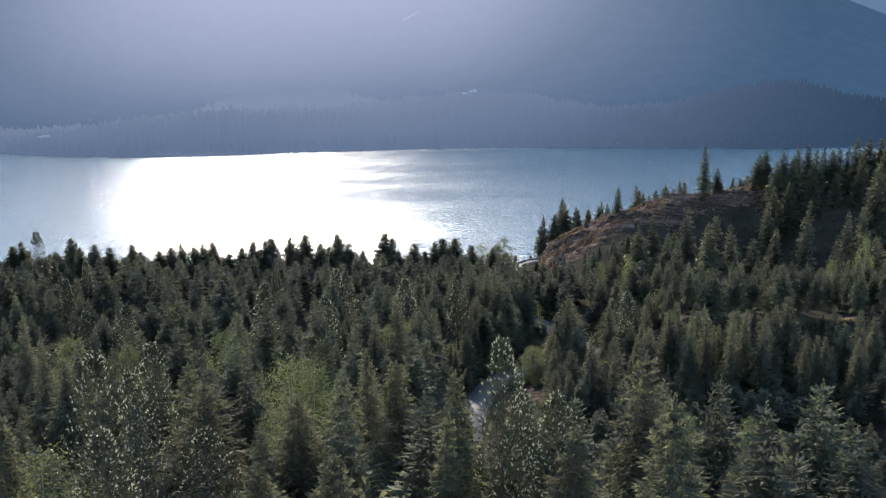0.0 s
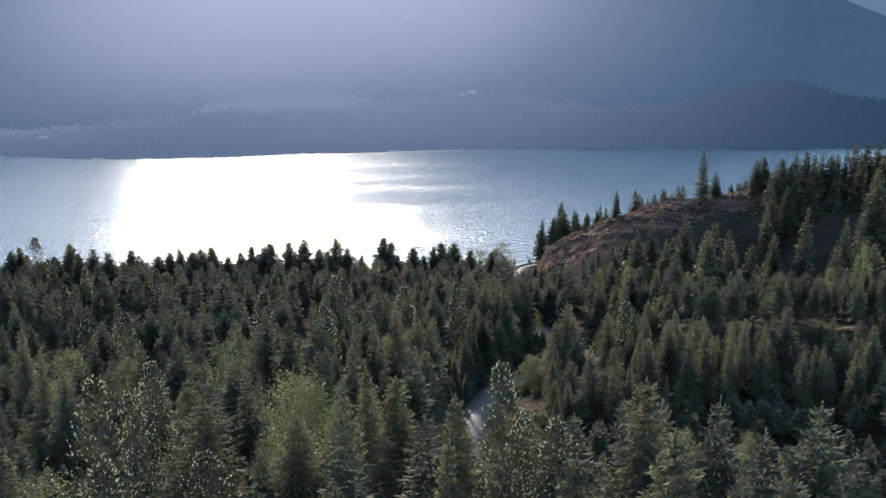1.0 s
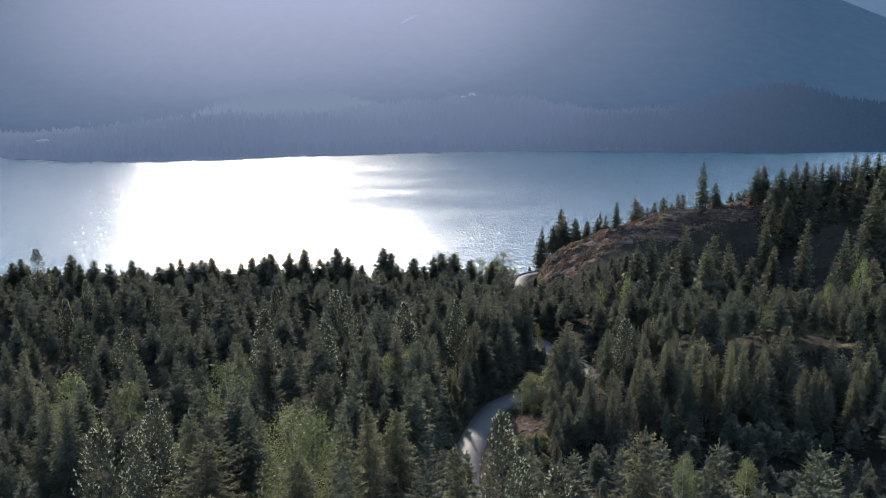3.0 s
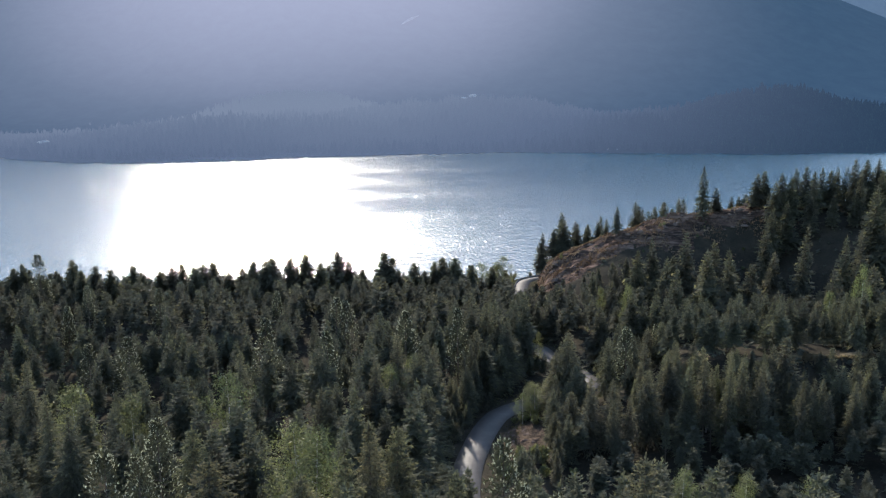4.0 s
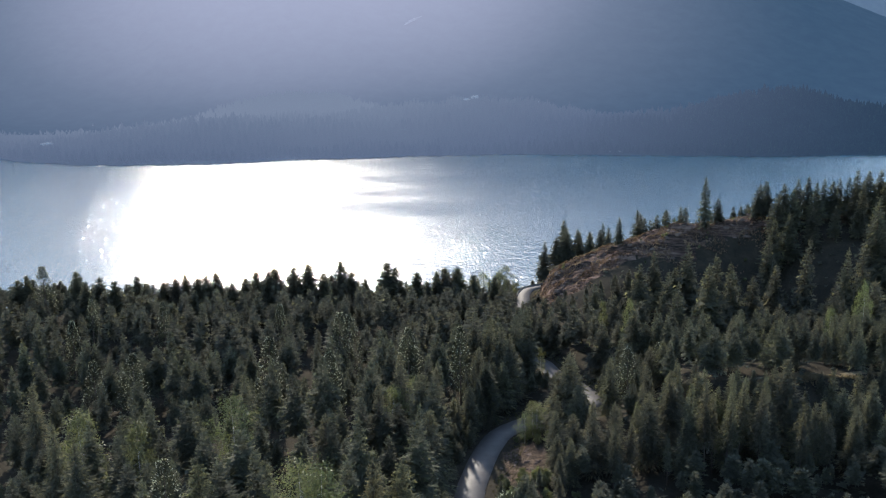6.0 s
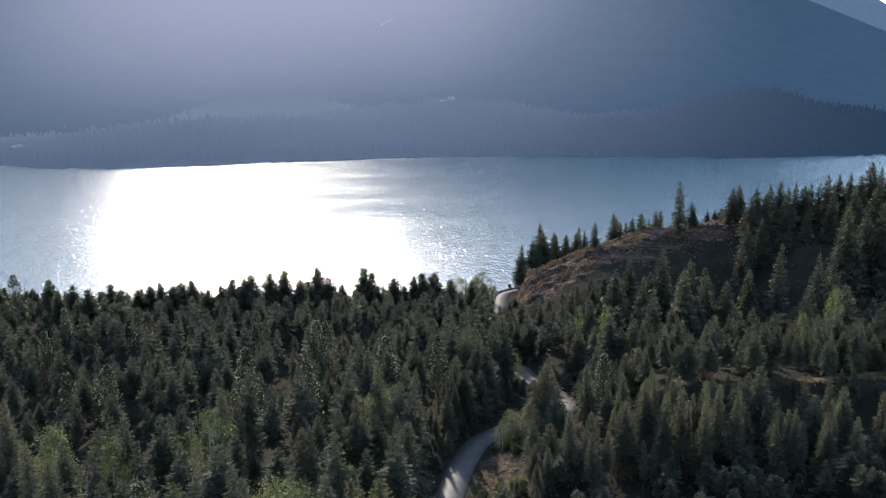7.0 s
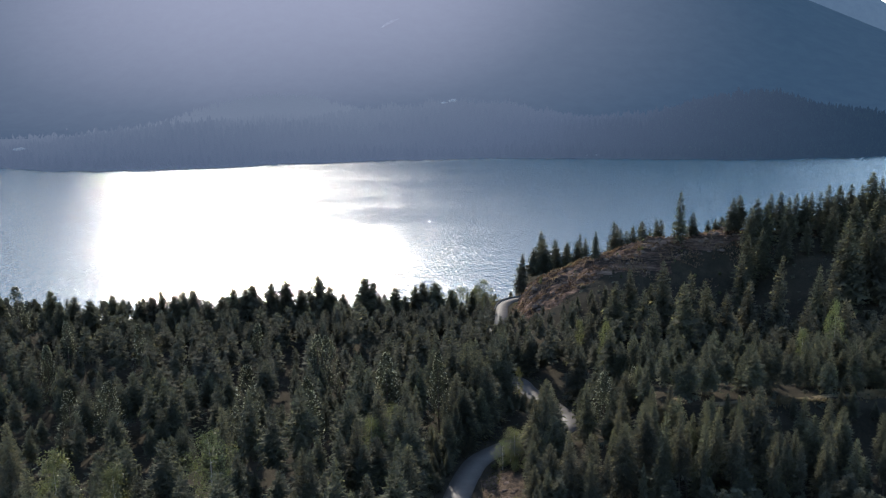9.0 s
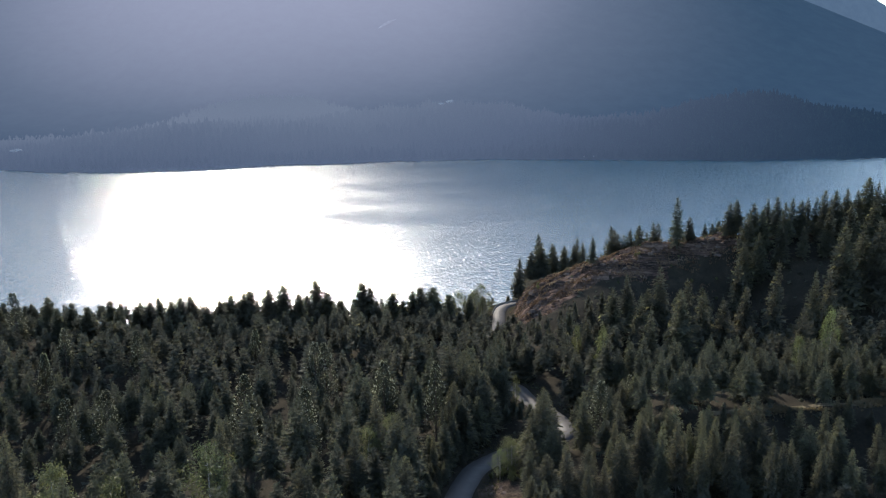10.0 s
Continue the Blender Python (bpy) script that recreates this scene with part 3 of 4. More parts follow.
# the trees that stand out, by kind: x, y, height
FIRS_1 = [(-7.5, 50, 20.3), (-30, 52, 25.2), (-13.1, 55, 19.4), (8.7, 55, 22.7), (-0.8, 58, 23.1), (15.5, 60.6, 27.5), (1.6, 62, 25.6), (-10.4, 78, 22.3), (-15.3, 78, 20.3), (-25.6, 80, 20.6), (-8.8, 89, 23.5), (-6.7, 95, 21.4), (53.3, 95, 13), (-32.6, 97, 20.2), (50.2, 98, 15.3), (-27, 110, 16.9), (-56.6, 115, 19.8), (-61.8, 120, 22.1), (-21.3, 130, 19), (-3.6, 140, 18.8), (78.1, 146, 10.8), (46.7, 148, 13.3), (-81.1, 150, 23.7), (-13.6, 150, 20), (28.7, 150, 16.3), (32.6, 150, 15.1), (54.9, 150, 14.6), (70.1, 150, 13.7)]
FIRS_2 = [(40.1, 152, 16.2), (64.4, 152, 15.2), (79.7, 154, 14.9), (59.9, 155, 16.4), (45.6, 156, 16.7), (86.2, 156, 15.9), (70.7, 160, 20), (-42.1, 160, 21.5), (-4.4, 160, 19.4), (27.8, 165, 13.5), (-10.4, 170, 21.4), (-2.5, 170, 18), (24.8, 172, 15.5), (27, 172, 19.7), (1.5, 177, 9), (28.8, 178, 17), (38.6, 182, 15.8), (5, 186, 8), (14, 194.5, 13), (99.9, 195, 8.1), (7.7, 196, 17.1), (12.3, 197, 12.6), (80.9, 200, 8.8), (16.3, 201, 18), (97.4, 205, 12.4), (14.1, 206, 20.5)]
FIRS_3 = [(18.9, 206, 12.2), (10.7, 212, 21.9), (51.4, 215, 19.4), (92.1, 215, 16.2), (22.4, 215, 15.3), (7.7, 215, 24), (44.3, 225, 18.4), (19, 230, 16.2), (128.4, 235, 27.6), (70.8, 240, 25.1), (121, 245, 25.8), (83.8, 250, 30.6), (34.5, 256, 13), (-1.8, 258, 16.8), (31, 258.5, 14), (90.7, 262, 33.7), (56.1, 262, 17.2), (32.2, 262, 6.6), (1, 262, 16.9), (4.3, 262, 16.6), (7.7, 262, 14.8), (-5.2, 262, 16.6), (26.5, 264, 17), (102.6, 265, 25.9), (22, 265, 5.4), (97.7, 268, 30.5), (75.1, 268, 22.8), (30.5, 268, 17)]
FIRS_4 = [(36, 268, 15), (44.4, 270, 14.3), (16.5, 270, 14.3), (17.4, 270, 2.3), (22, 271, 17), (143.8, 272, 30.2), (67.3, 275, 22.1), (138.8, 275, 31.3), (27.8, 275, 8.8), (125.6, 279, 38.4), (16, 280, 16), (26, 281, 15), (75.2, 285, 23.4), (118.5, 285, 28.2), (53.8, 285, 14.3), (166.6, 285, 35.3), (154.3, 285, 34.9), (31, 285, 13), (164.5, 290, 30.5), (21.5, 291, 13), (89.3, 292, 29.6), (28, 299, 9), (-162.4, 300, 17.6), (-136.3, 300, 19.1), (34.7, 300, 4.5), (27.5, 300, 8.9), (33, 302, 8), (-161, 305, 19)]
FIRS_5 = [(-128.4, 305, 19.1), (123.6, 305, 31.8), (24, 306, 8.5), (-144.4, 310, 21.2), (-135.7, 310, 19.2), (30, 312, 7), (18, 314, 9), (-119.4, 315, 17.6), (130.6, 318, 24.9), (137.2, 318, 20.6), (145.9, 318, 16.4), (154.8, 318, 13.7), (163.6, 318, 13.6), (171.3, 318, 13.7), (164.7, 318, 22), (173.8, 318, 22.4), (182.9, 318, 22.8), (35, 318, 6.5), (12, 318, 10), (-125.7, 322, 18.7), (-115.5, 325, 17.4), (-110.8, 325, 19.2), (-101.3, 325, 20.6), (-87.2, 325, 19.1), (-107.7, 330, 20.8), (-95.1, 330, 22.3), (-83.3, 330, 20.6), (136.7, 330, 19.9)]
FIRS_6 = [(142.6, 330, 18.3), (151.8, 330, 18.7), (168.6, 330, 16.9), (-99.9, 332, 21.7), (183.4, 332, 20.5), (-80.4, 335, 23.2), (-75.1, 335, 23.9), (141.4, 335, 17.9), (161.1, 335, 16.6), (167.3, 335, 17.3), (178.1, 335, 15.2), (171.1, 335, 20.3), (175.4, 335, 20.4), (196.3, 335, 19), (190.2, 336, 23.9), (147.9, 338, 18.1), (158.2, 338, 17.6), (175.8, 338, 16), (182.4, 338, 15.6), (181.8, 338, 19.7), (-73.1, 340, 24.1), (153.4, 340, 18.4), (166.4, 340, 16.7), (196.4, 340, 19.9), (111.5, 344, 23.2), (-66.3, 345, 24.5), (-59.4, 345, 26.1), (-53, 345, 22)]
FIRS_7 = [(-18.6, 345, 18.4), (-7.9, 345, 18), (75.1, 345, 13.2), (135.2, 347, 15.3), (118.1, 348, 11.5), (-26.2, 350, 25.9), (-12.1, 350, 20.7), (-3.9, 350, 21.9), (0.3, 350, 23.8), (7.7, 350, 17.9), (21.4, 350, 19.3), (119.6, 350, 7.1), (139.9, 350, 15.8), (-22.9, 352, 23.5), (4.3, 352, 23.7), (12.7, 352, 20.3), (-51.3, 360, 19.3), (-43.1, 360, 21.4), (-36, 360, 18), (138.3, 365, 7.9), (-47.9, 369, 25.4), (139.4, 370, 12.1), (137, 372, 11.1), (133.8, 372, 11.3), (135.6, 378, 12.3), (50.4, 405, 22), (121.3, 410, 31), (123.3, 410, 29.6)]
FIRS_8 = [(120.9, 414, 27.8), (119.8, 420, 24.9), (117.2, 420, 29.7), (116, 425, 27.2), (112.4, 426, 25.6), (107.7, 427, 23.9), (110.7, 430, 22.7), (104.3, 430, 28.1), (106.9, 440, 26.8), (90.3, 440, 19.8), (86.4, 445, 19.4), (68.6, 452, 21.9), (82.1, 452, 18.3), (63.6, 455, 17.2), (77, 458, 19.7), (92.3, 465, 24.2), (69.9, 470, 27.5), (78.2, 470, 21.7), (85.9, 470, 19.9)]
PINES_1 = [(-22.9, 52, 23.3), (8.7, 60, 24.2), (4.7, 62, 28), (-29.1, 64, 26.6), (-20.1, 66, 19.4), (6.7, 66, 23), (-30.1, 75, 23.3), (-31.6, 83, 24.4), (43.5, 185, 16.8), (-27.1, 185, 21.6), (51.8, 190, 9.9), (-43.9, 190, 25), (3.4, 193, 22.9), (-91.5, 200, 19.6), (-82.9, 204, 20.7), (-10.1, 205, 21.8), (-12.4, 215, 16.9), (-32.3, 235, 23.2), (-29.9, 240, 21.3), (-114.8, 240, 20.5), (-115, 240, 20.5), (-93.3, 260, 23.5), (-121.9, 270, 19.1), (-60.8, 285, 18.3), (-61.2, 285, 15.9), (-152.2, 300, 23.2)]
ASPENS_1 = [(-28.3, 52, 21.6), (-16.5, 92, 20.9), (-18, 93, 21.4), (50.7, 104, 14.7), (44.2, 111, 12.9), (39.4, 112, 12), (35.7, 113.5, 12.4), (-52.2, 128, 18.6), (-65.1, 135, 19.8), (-42, 150, 18.2), (54.4, 159, 12.2), (-11.8, 165, 14.4), (17.5, 172, 7), (20.5, 174, 8), (-7.4, 175, 14.5), (23.5, 176, 8), (20, 178, 8.2), (25.5, 179, 8), (22.2, 182, 5.6), (105.1, 215, 16), (123.1, 231, 25.2), (55.3, 235, 20.3), (52.4, 262, 14.8), (17.6, 365, 18.4), (28.6, 370, 16.9), (25.3, 372, 17.5)]
SNAG = (109.5, 362, 12)
PLACED = [("fir", FIRS_1), ("fir", FIRS_2), ("fir", FIRS_3), ("fir", FIRS_4), ("fir", FIRS_5), ("fir", FIRS_6), ("fir", FIRS_7), ("fir", FIRS_8), ("pine", PINES_1), ("aspen", ASPENS_1)]
r = np.random.RandomState(11)
planted = []
for kind, trees in PLACED:
    for x, y, h in trees:
        plant(kind, x, y, h, r, 0.8 if (x, y) == (111.5, 344) else 1.12 if y > 280 else 0.62 if kind == "aspen" and y > 200 else 0.72 if kind == "aspen" and 100 < y < 120 else 1.0)
        planted.append((x, y))
planted = np.array(planted)

# gaps in the wood through which the road shows: x, y, z of the far end, half width there
GAPS = [(5, 156, 34, 6), (16.5, 158, 36, 5), (11, 175, 33, 4), (31, 243, 27, 4), (38.5, 211, 29, 2.5), (38, 380, 16, 4)]


def filler_height(x, y, r):
    """The height of an unremarked tree at x, y; 0 where none stands."""
    d, _ = to_road(np.array([x]), np.array([y]))
    g = float(terrain(x, y))
    if d[0] < (5.2 if y < 240 else 3.8) or g < 2.5 or np.hypot(*(planted - (x, y)).T).min() < 3.2:
        return 0
    if open_hill(x, y) > 0.4 or bump(x, y, 16.5, 157, 4.5, 11) > 0.35:
        return 0
    if x > 18 and 84 < y < 172:
        return 0
    h = r.triangular(9, 16, 27) + 7 * float(rough(np.array([x]), np.array([y]), 34, 301, 2)[0])
    if y > 285 and x < 40:
        h = r.uniform(15, 25)
    if 45 < x < 142 and 225 < y < 322:
        h = r.uniform(11, 18) if y < 285 else r.uniform(9, 14) if y < 300 else r.uniform(6, 9)
    if 44 < x < 118 and 180 < y < 214:
        h = r.uniform(8, 17)
    if x > 140 and y > 300:
        h = r.uniform(9, 13)
    if x > 40 and y > 370:
        h = r.uniform(5, 9)
    if 155 < y < 205 and abs(x - (6 - 0.23 * (y - 152))) < 4.5:
        h = min(h, 0.38 * (y - 150) - 1)
    if 168 < y < 205 and abs(x - (10 - 0.17 * (y - 168))) < 2.4:
        h = min(h, 0.36 * (y - 165))
    for tx, ty, tz, half in GAPS:
        if 20 < y < ty and abs(x - tx * y / ty) < half * (0.5 + 0.5 * y / ty) + 1.5:
            h = min(h, tz + (103 - tz) * (1 - y / ty) - g - 0.5)
    h = min(h, (96.5 - 0.2 * y if y < 285 else 99 - 0.194 * y) - g + (r.uniform(-2, 0) if y < 285 else r.uniform(-9, -1.8)))
    return h if h > 3.0 else 0


fill = []
for y in np.arange(36, 475, 7.8):
    for x in np.arange(-0.56 * y - 16, 0.6 * y + 18, 7.8):
        px, py = x + r.uniform(-4, 4), y + r.uniform(-4, 4)
        h = filler_height(px, py, r)
        if h:
            fill.append((px, py, h))
fill = [f for f in fill if not (22 < f[0] < 125 and 118 < f[1] < 170)]
# the shaded young wood in front of the tall firs
young = []
for k in range(210):
    px, py = r.uniform(24, 100), r.uniform(100, 146)
    if to_road(np.array([px]), np.array([py]))[0][0] > 5.5 and px < 0.62 * py + 16:
        young.append((px, py, r.uniform(4.5, 9.5)))
# tall bare-stemmed firs below the terrace
for x in np.arange(30, 122, 1.7):
    y = r.uniform(143, 165)
    h = (54 if x > 44 else 49) + 0.1 * (155 - y) - float(terrain(x, y)) + r.uniform(-4.5, 2.5)
    if to_road(np.array([x]), np.array([y]))[0][0] > 5 and h > 8:
        plant("fir", x, y, h, r, 0.7, high=True)
for x in (44, 46.5, 48, 50, 52.5, 54, 57, 59.5, 61, 64, 66.5, 70):
    y = r.uniform(160, 169)
    plant("fir", x, y, r.uniform(50.5, 54.5) - float(terrain(x, y)), r, 0.85)
# firs along the foot of the bare hillside
for x, y, h in ((48.3, 300, 6), (54, 302, 5.5), (59.3, 302, 6.5), (65, 304, 6.5), (69.4, 299, 10), (80.6, 301, 11.5), (86, 297, 16), (93.3, 298, 19), (99.2, 300, 21), (108, 296, 23), (116.6, 300, 19), (63, 290, 12), (71, 290, 14)):
    plant("fir", x, y, h, r, 1.05)
# slim firs whose shadows fall across the road
for x, y, h in ((0.2, 166, 9), (2.6, 173, 11), (5.2, 184, 15), (6.6, 187.5, 17), (9.4, 192, 14), (-0.8, 158, 7)):
    plant("fir", x, y, h, r, 0.42)
# young firs along the road's lower side
for k in range(34):
    y = r.uniform(136, 186)
    x = np.interp(y, ROAD_LINE[40:130, 1], ROAD_LINE[40:130, 0]) - r.uniform(4.2, 8.0)
    plant("fir", x, y, r.uniform(2.8, 6.0), r, 0.9)
# firs beside the bare bank
for x, y, h in ((21.5, 150, 9), (22.5, 158, 11), (21, 142, 8), (23.5, 146, 10), (24, 164, 12), (20, 135, 7), (25.5, 154, 12)):
    plant("fir", x, y, h, r, 0.9)
# firs that close the shore line
for x, y, h in ((-171, 350, 14), (-177, 358, 13), (-166, 344, 13), (-183, 352, 15)):
    plant("fir", x, y, h, r, 1.0)
# trees that part the stretches of road
for x, y, h in ((31.0, 197, 15.2), (33.1, 192, 11.6), (31.2, 205, 10.7)):
    plant("fir", x, y, h, r, 0.8)
plant("aspen", 27.9, 230, 9.6, r, 0.6)
# firs on the far side of the bend, their shade lying across the asphalt
shade = np.random.RandomState(61)
for x, y, h in ((5.0, 178.0, 12.0), (7.2, 182.5, 12.5), (9.2, 188.0, 14.0)):
    plant("fir", x, y, h, shade, 1.0)
# young firs crowding the back of the terrace
for x in np.arange(50, 128, 2.7):
    if 53 < x < 61 or 67 < x < 75 or 84 < x < 91:
        continue
    plant("fir", x + r.uniform(-1, 1), r.uniform(181, 189), r.uniform(8, 16), r, 1.0)
# a broken row along the terrace's edge
for x in (51, 55.5, 69, 71, 84, 95, 97.5, 103, 113):
    plant("fir", x, 173.5 + r.uniform(-1.5, 1.5), r.uniform(4.5, 9), r, 0.85)
fill.sort(key=lambda p: p[1])
lone = fill[:22]
for x, y, h in lone:
    kind = "fir" if r.rand() < 0.9 else ("pine" if r.rand() < 0.5 else "aspen")
    if 25 < x < 70 and 95 < y < 150:
        kind = "aspen" if r.rand() < 0.4 else kind
    plant(kind, x, y, min(h, 15) if kind == "aspen" else h, r)


def joined_forest(name, rows, stock, full, mats, r, ground_at, wide=1.0):
    """Many trees of the background in one mesh."""
    out, tips, rows = [], [], np.array(rows)
    for (x, y, h), z in zip(rows, ground_at(rows[:, 0], rows[:, 1]) - 0.3):
        v, tip = stock[r.randint(len(stock))]
        q, s = r.uniform(0, 6.283), h / full
        c, si = math.cos(q), math.sin(q)
        w = s * wide * r.uniform(0.75, 1.15) * (20.0 / max(h, 11.0)) ** 0.35
        out.append(np.stack([(v[:, 0] * c - v[:, 1] * si) * w + x, (v[:, 0] * si + v[:, 1] * c) * w + y, v[:, 2] * s], 1) + [0, 0, z])
        tips.append(tip)
    return new(name, triangles(name, (np.concatenate(out), np.concatenate(tips)), *mats))


rest = fill[22:]
forest = joined_forest("forest", [f for f in rest if f[1] < 235], wood_firs, FIR_H, (FIR, FIR_TIPS), r, terrain, 1.14)
tagged(forest, "dense dark green conifer forest above the road", "forest", kind="stuff")
lake_forest = joined_forest("lakeside_forest", [f for f in rest if f[1] >= 235], plain_firs, FIR_H, (FIR, FIR_TIPS), r, terrain, 1.2)
tagged(lake_forest, "dark green conifer forest along the lake shore", "forest", kind="stuff")

young_wood = joined_forest("young_wood", young, plain_firs, FIR_H, (FIR, FIR_TIPS), r, terrain, 1.25)
tagged(young_wood, "shaded young conifers below the tall firs", "forest", kind="stuff")

small_firs = [fir_crown(rng, FIR_H, 10, 2, 0.05, 0.36, 0.3, fat=1.6, leader=4) for _ in range(5)]
low = np.array([(x + r.uniform(-2, 2), y + r.uniform(-2, 2), r.uniform(2.0, 5.5)) for y in np.arange(88, 468, 5.1) for x in np.arange(-0.56 * y - 10, 0.6 * y + 14, 5.1)])
far_from = to_road(low[:, 0], low[:, 1])[0]
low = low[(far_from > 4.6) & (terrain(low[:, 0], low[:, 1]) > 1.5) & (open_hill(low[:, 0], low[:, 1]) < 0.5) & (bump(low[:, 0], low[:, 1], 16.5, 157, 4.5, 11) < 0.35)
          & ~((low[:, 0] > 24) & (low[:, 0] < 122) & (low[:, 1] > 146) & (low[:, 1] < 168))
          & ~((low[:, 0] > 54) & (low[:, 0] < 72) & (np.abs(low[:, 1] - 177) < 1.6)) & ~((low[:, 0] > 84) & (low[:, 0] < 94) & (np.abs(low[:, 1] - 179) < 1.6))]
low[:, 2] *= np.where((low[:, 0] > 24) & (low[:, 1] < 146), 1.7, 1.0)
low[:, 2] *= np.where((low[:, 0] > 0) & (low[:, 0] < 30) & (low[:, 1] > 110) & (low[:, 1] < 160), 0.55, 1.0)
undergrowth = joined_forest("undergrowth", low, small_firs, FIR_H, (FIR, FIR_TIPS), r, terrain)
tagged(undergrowth, "young conifers and brush under the tall trees", "undergrowth", kind="stuff")

# the woods on the far shore
def far_tree():
    """A spruce far off: three ragged skirts."""
    tris = []
    for low, top, wide in ((0.1, 0.55, 3.0), (0.38, 0.8, 2.2), (0.65, 1.0, 1.3)):
        q = np.arange(5) * 1.2566 + rng.uniform(0, 1.2)
        ring = np.stack([np.cos(q) * wide, np.sin(q) * wide, low * 20 + rng.uniform(-0.8, 0.8, 5)], 1)
        tip = np.array([0, 0, top * 20])
        tris += [np.stack([ring[i] * rng.uniform(0.8, 1.2), ring[(i + 1) % 5], tip]) for i in range(5)]
    v = np.concatenate(tris)
    return v, np.zeros(len(v) // 3, bool)


far_stock = [far_tree() for _ in range(6)]
far_rows = []
for y in np.arange(1290, 2330, 14.5):
    for x in np.arange(-0.6 * y - 40, 0.62 * y + 60, 11.5):
        far_rows.append((x + r.uniform(-5, 5), y + r.uniform(-6, 6), r.triangular(7, 13, 22)))
far_rows = np.array(far_rows)
far_rows[:, 2] *= 1 + 0.3 * np.clip(rough(far_rows[:, 0], far_rows[:, 1], 70, 415, 3), -1, 1.2)
far_rows = far_rows[far_height(far_rows[:, 0], far_rows[:, 1]) > 1.2]


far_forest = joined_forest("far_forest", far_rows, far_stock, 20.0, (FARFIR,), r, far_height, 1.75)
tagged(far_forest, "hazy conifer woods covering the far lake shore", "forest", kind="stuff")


# ---- stones, shrubs and grass ----
def rock_mesh(seed, mat):
    bm = bmesh.new()
    bmesh.ops.create_icosphere(bm, subdivisions=2, radius=1.0)
    for v in bm.verts:
        n = noise.noise(v.co * 1.3 + Vector((seed * 3.1, 0, 0))) + 0.5 * noise.noise(v.co * 3.1 + Vector((0, seed * 2.7, 0)))
        v.co *= 1 + 0.45 * n
        v.co.z = max(v.co.z * 0.7, -0.35)
    me = bpy.data.meshes.new("rock")
    bm.to_mesh(me)
    bm.free()
    me.materials.append(mat)
    return me


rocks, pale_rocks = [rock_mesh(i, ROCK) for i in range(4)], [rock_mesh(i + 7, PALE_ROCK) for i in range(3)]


def lay_rock(stock, x, y, z, size, label, group):
    ob = new("rock", stock[r.randint(len(stock))])
    ob.matrix_basis = pose(x, y, z, 0, 0, r.uniform(0, 360)) @ Matrix.Diagonal((size * r.uniform(0.8, 1.5), size * r.uniform(0.7, 1.2), size * r.uniform(0.5, 0.9), 1))
    return tagged(ob, label, "rock", group)


def ground_z(x, y):
    return float(ground_height(np.array([x]), np.array([y]))[0])


count = 0
while count < 150:
    x, y = r.uniform(44, 140), r.uniform(318, 362)
    if open_hill(x, y) > 0.6 and (x < 100 or y > 336):
        lay_rock(rocks, x, y, ground_z(x, y) - 0.1, r.uniform(0.35, 1.5), "weathered brown rock on the dry hillside", "rocks of the hillside")
        count += 1
for k in range(34):
    x, y = 16.5 + r.normal(0, 2.6), 157 + r.normal(0, 7)
    if to_road(np.array([x]), np.array([y]))[0][0] > 4.2:
        lay_rock(rocks, x, y, ground_z(x, y) - 0.1, r.uniform(0.25, 0.7), "brown stone on the bare roadside bank", "stones of the bank")

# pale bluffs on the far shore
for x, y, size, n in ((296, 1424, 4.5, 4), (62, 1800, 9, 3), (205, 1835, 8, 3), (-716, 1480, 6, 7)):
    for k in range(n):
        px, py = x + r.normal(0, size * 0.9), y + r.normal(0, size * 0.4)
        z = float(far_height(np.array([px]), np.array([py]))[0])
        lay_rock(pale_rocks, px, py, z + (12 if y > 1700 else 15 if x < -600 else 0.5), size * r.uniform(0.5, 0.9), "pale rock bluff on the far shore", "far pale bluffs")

shrub_stock = [(trunk_mesh("stems", 2.0, 0.06, BARK, 14, rng), triangles("leaves", leaf_crown(rng, 2.0, 42, 16, 0.1, 0.45, 0.2, 0.13), ASPEN)) for _ in range(3)]


def plant_shrub(x, y, h, label):
    stems, leaves = shrub_stock[r.randint(3)]
    ob = new("shrub")
    ob.empty_display_size = 0.3
    s = h / 2.0
    ob.matrix_basis = pose(x, y, ground_z(x, y), 0, 0, r.uniform(0, 360)) @ Matrix.Diagonal((s * r.uniform(0.9, 1.3), s * r.uniform(0.9, 1.3), s, 1))
    part("stems", stems, ob)
    part("leaves", leaves, ob)
    return tagged(ob, label, "shrub", "shrubs")


for k in range(26):
    x, y = r.uniform(9.5, 24), r.uniform(136, 180)
    if to_road(np.array([x]), np.array([y]))[0][0] > 4.3 and bump(x, y, 16.5, 157, 4, 9) < 0.5:
        plant_shrub(x, y, r.uniform(1.2, 3.4), "yellow-green leafy shrub beside the road")
for k in range(20):
    x, y = r.uniform(10.6, 19), r.uniform(136, 150)
    plant_shrub(x, y, r.uniform(1.0, 2.6), "yellow-green leafy shrub beside the road")
for k in range(24):
    x, y = r.uniform(46, 138), r.uniform(320, 360)
    plant_shrub(x, y, r.uniform(0.7, 1.8), "low green shrub on the dry hillside")


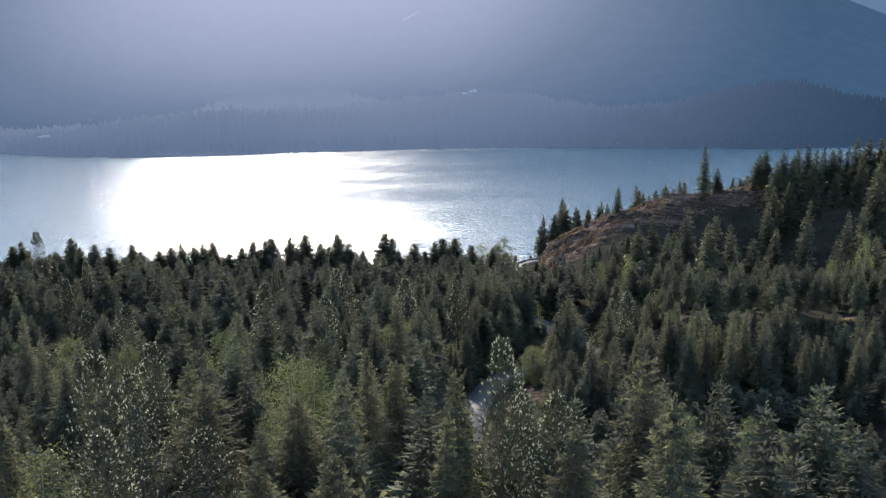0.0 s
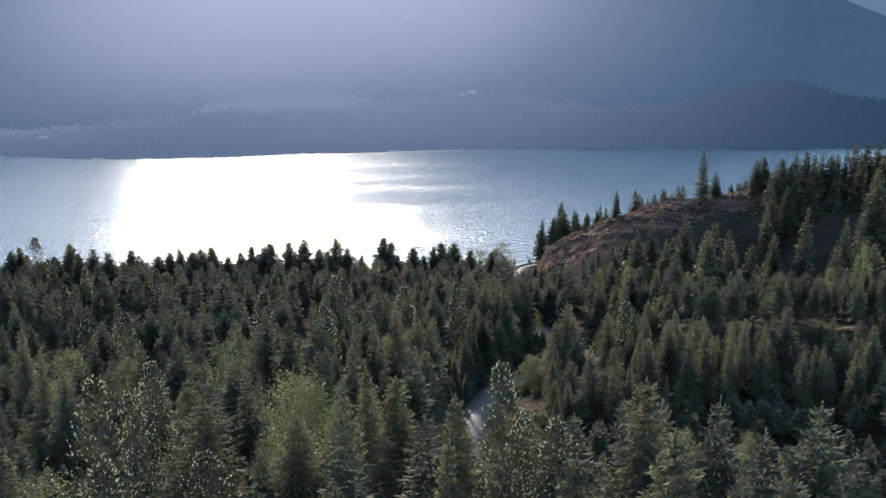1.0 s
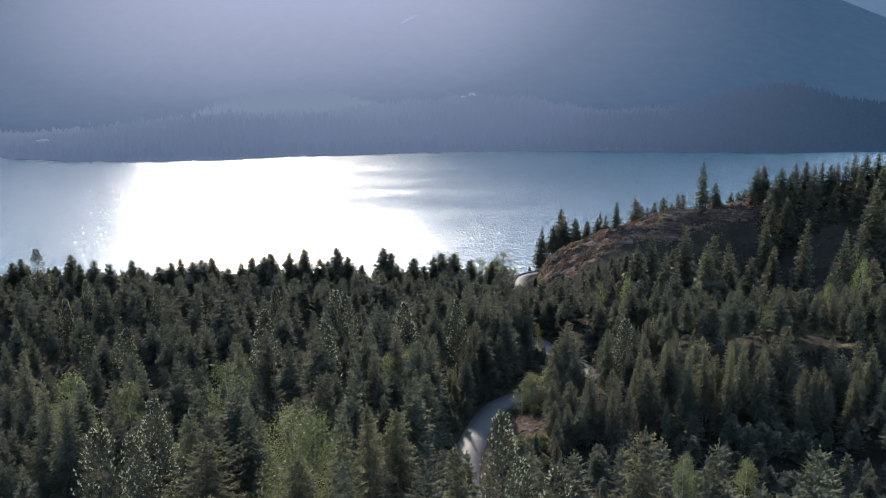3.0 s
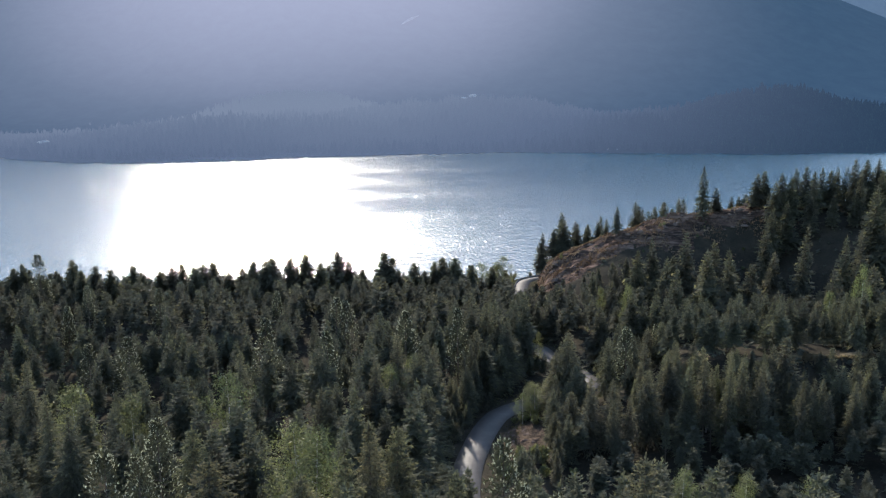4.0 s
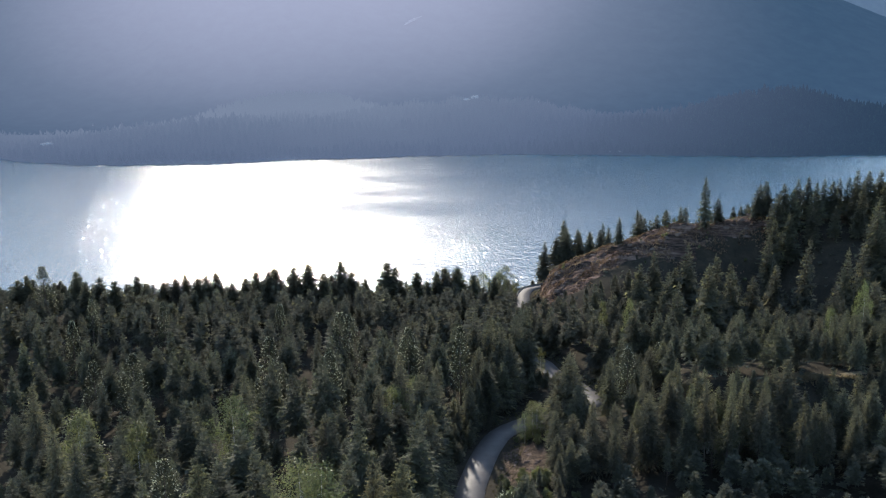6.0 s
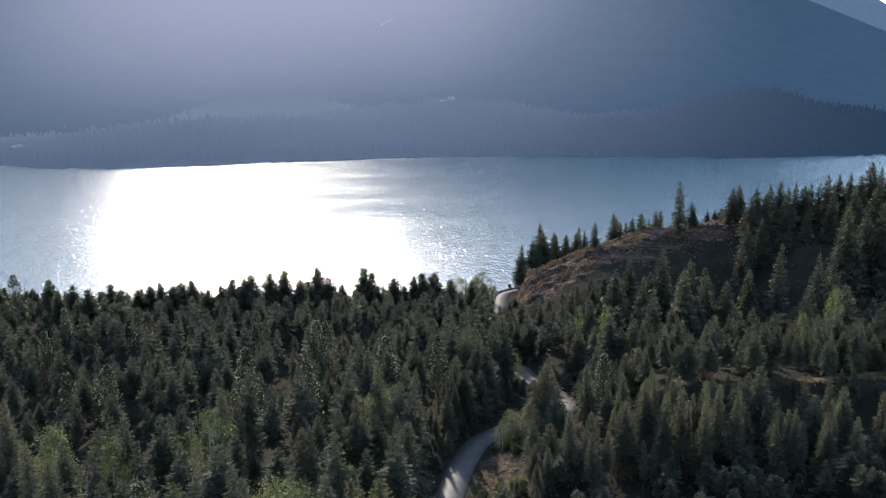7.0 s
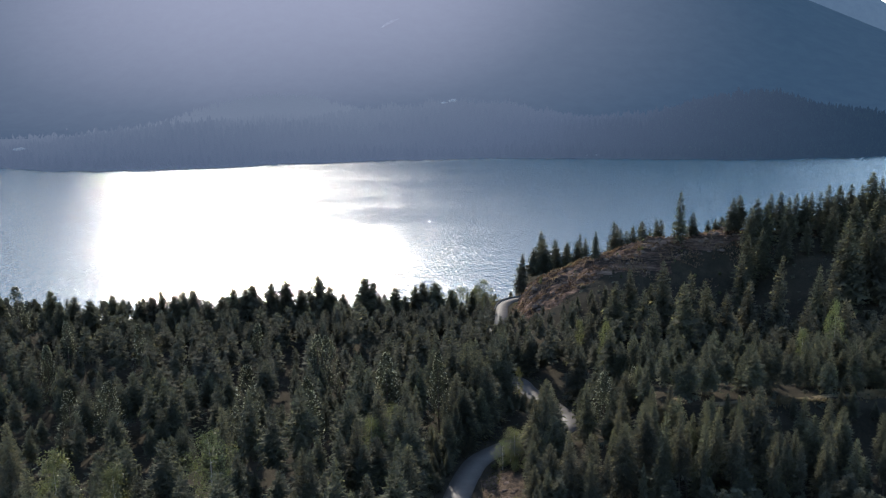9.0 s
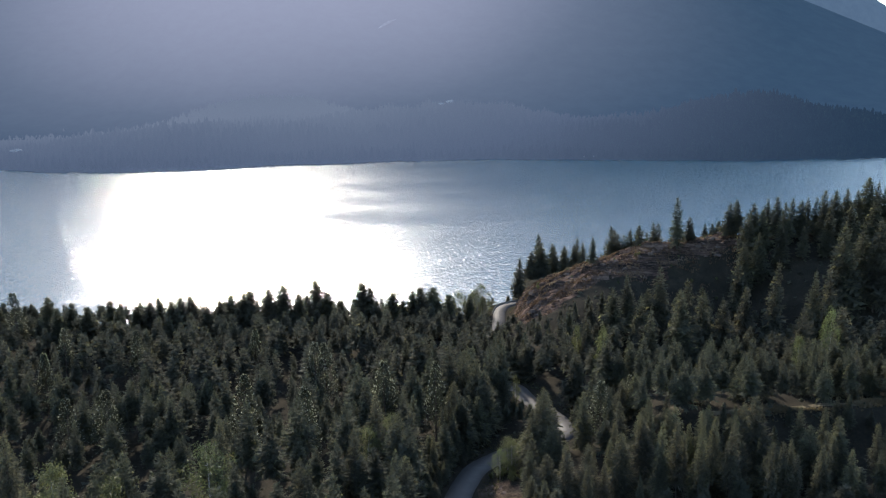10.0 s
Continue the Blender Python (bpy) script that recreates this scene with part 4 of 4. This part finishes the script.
def grass(name, spots, height, mat, label):
    """Tufts of three blades each, in one mesh."""
    x, y = spots.T
    z = ground_height(x, y) - 0.05
    c = np.stack([x, y, z], 1)
    tris = []
    for k in range(3):
        q = r.uniform(0, 6.283, len(x))
        u = np.stack([np.cos(q), np.sin(q), 0 * q], 1)
        h = height * r.uniform(0.5, 1.3, len(x))
        lean = r.normal(0, 0.35, (len(x), 3)) * h[:, None]
        tip = c + lean * [1, 1, 0] + np.stack([0 * h, 0 * h, h], 1)
        tris.append(np.stack([c - u * height * 0.4, c + u * height * 0.4, tip], 1))
    ob = new(name, triangles(name, np.concatenate(tris).reshape(-1, 3), mat))
    return tagged(ob, label, "grass", kind="stuff")


spots = np.stack([r.uniform(40, 145, 16000), r.uniform(312, 372, 16000)], 1)
spots = spots[(open_hill(spots[:, 0], spots[:, 1]) > r.uniform(0.2, 0.9, 16000)) & (rough(spots[:, 0], spots[:, 1], 6, 222) > -0.1)]
grass("hill_grass", spots, 0.6, DRY, "dry reddish grass and low brush on the ridge")
spots = np.stack([r.uniform(-8, 60, 40000), r.uniform(130, 400, 40000)], 1)
d = to_road(spots[:, 0], spots[:, 1])[0]
spots = spots[(d > 3.6 + r.uniform(0, 1.5, 40000)) & (d < 8.0)]
grass("verge_grass", spots, 0.32, VERGE, "straw and green grass along the road verge")
spots = np.stack([r.uniform(50, 114, 9000), r.normal(0, 1.4, 9000)], 1)
spots[:, 1] += 178 + 0.1 * (spots[:, 0] - 80)
spots = spots[rough(spots[:, 0], spots[:, 1], 9, 404, 2) > -0.25]
grass("bench_grass", spots, 0.6, STRAW, "straw-coloured dry grass on the narrow terrace")


# ---- the barrier of the far bend, and a dead tree ----
def barrier():
    ob = new("road_barrier")
    line = ROAD_LINE[(ROAD_LINE[:, 1] > 370) & (ROAD_LINE[:, 0] < 80)]
    t = np.gradient(line, axis=0)
    side = np.stack([-t[:, 1], t[:, 0], 0 * t[:, 0]], 1)
    side /= np.linalg.norm(side, axis=1)[:, None]
    edge = line + side * (ROAD_WIDTH / 2 + 0.35)
    prof = [(-0.3, -0.4), (-0.3, 0.15), (-0.12, 0.32), (-0.1, 0.6), (0.1, 0.6), (0.12, 0.32), (0.3, 0.15), (0.3, -0.4)]
    for i in range(0, len(edge) - 3, 3):
        a, b = edge[i], edge[i] + (edge[i + 3] - edge[i]) * 0.97
        v = np.concatenate([[e + side[i] * u + np.array([0, 0, w]) for u, w in prof] for e in (a, b)])
        f = [(k, (k + 1) % 8, 8 + (k + 1) % 8, 8 + k) for k in range(8)]
        me = bpy.data.meshes.new("barrier_block")
        me.from_pydata([tuple(c) for c in v], [], f + [tuple(range(7, -1, -1)), tuple(range(8, 16))])
        me.materials.append(CONCRETE)
        part("barrier_block", me, ob)
    return tagged(ob, "grey concrete barrier round the lakeside road bend", "barrier")


barrier()


def dead_tree(x, y, h):
    ob = new("dead_tree")
    ob.matrix_basis = pose(x, y, ground_z(x, y), 2, -1, 40)
    part("trunk", trunk_mesh("trunk", h, 0.16, PALE_BARK, 16, rng), ob)
    return tagged(ob, "bare grey dead tree on the ridge", "dead tree")


dead_tree(*SNAG)
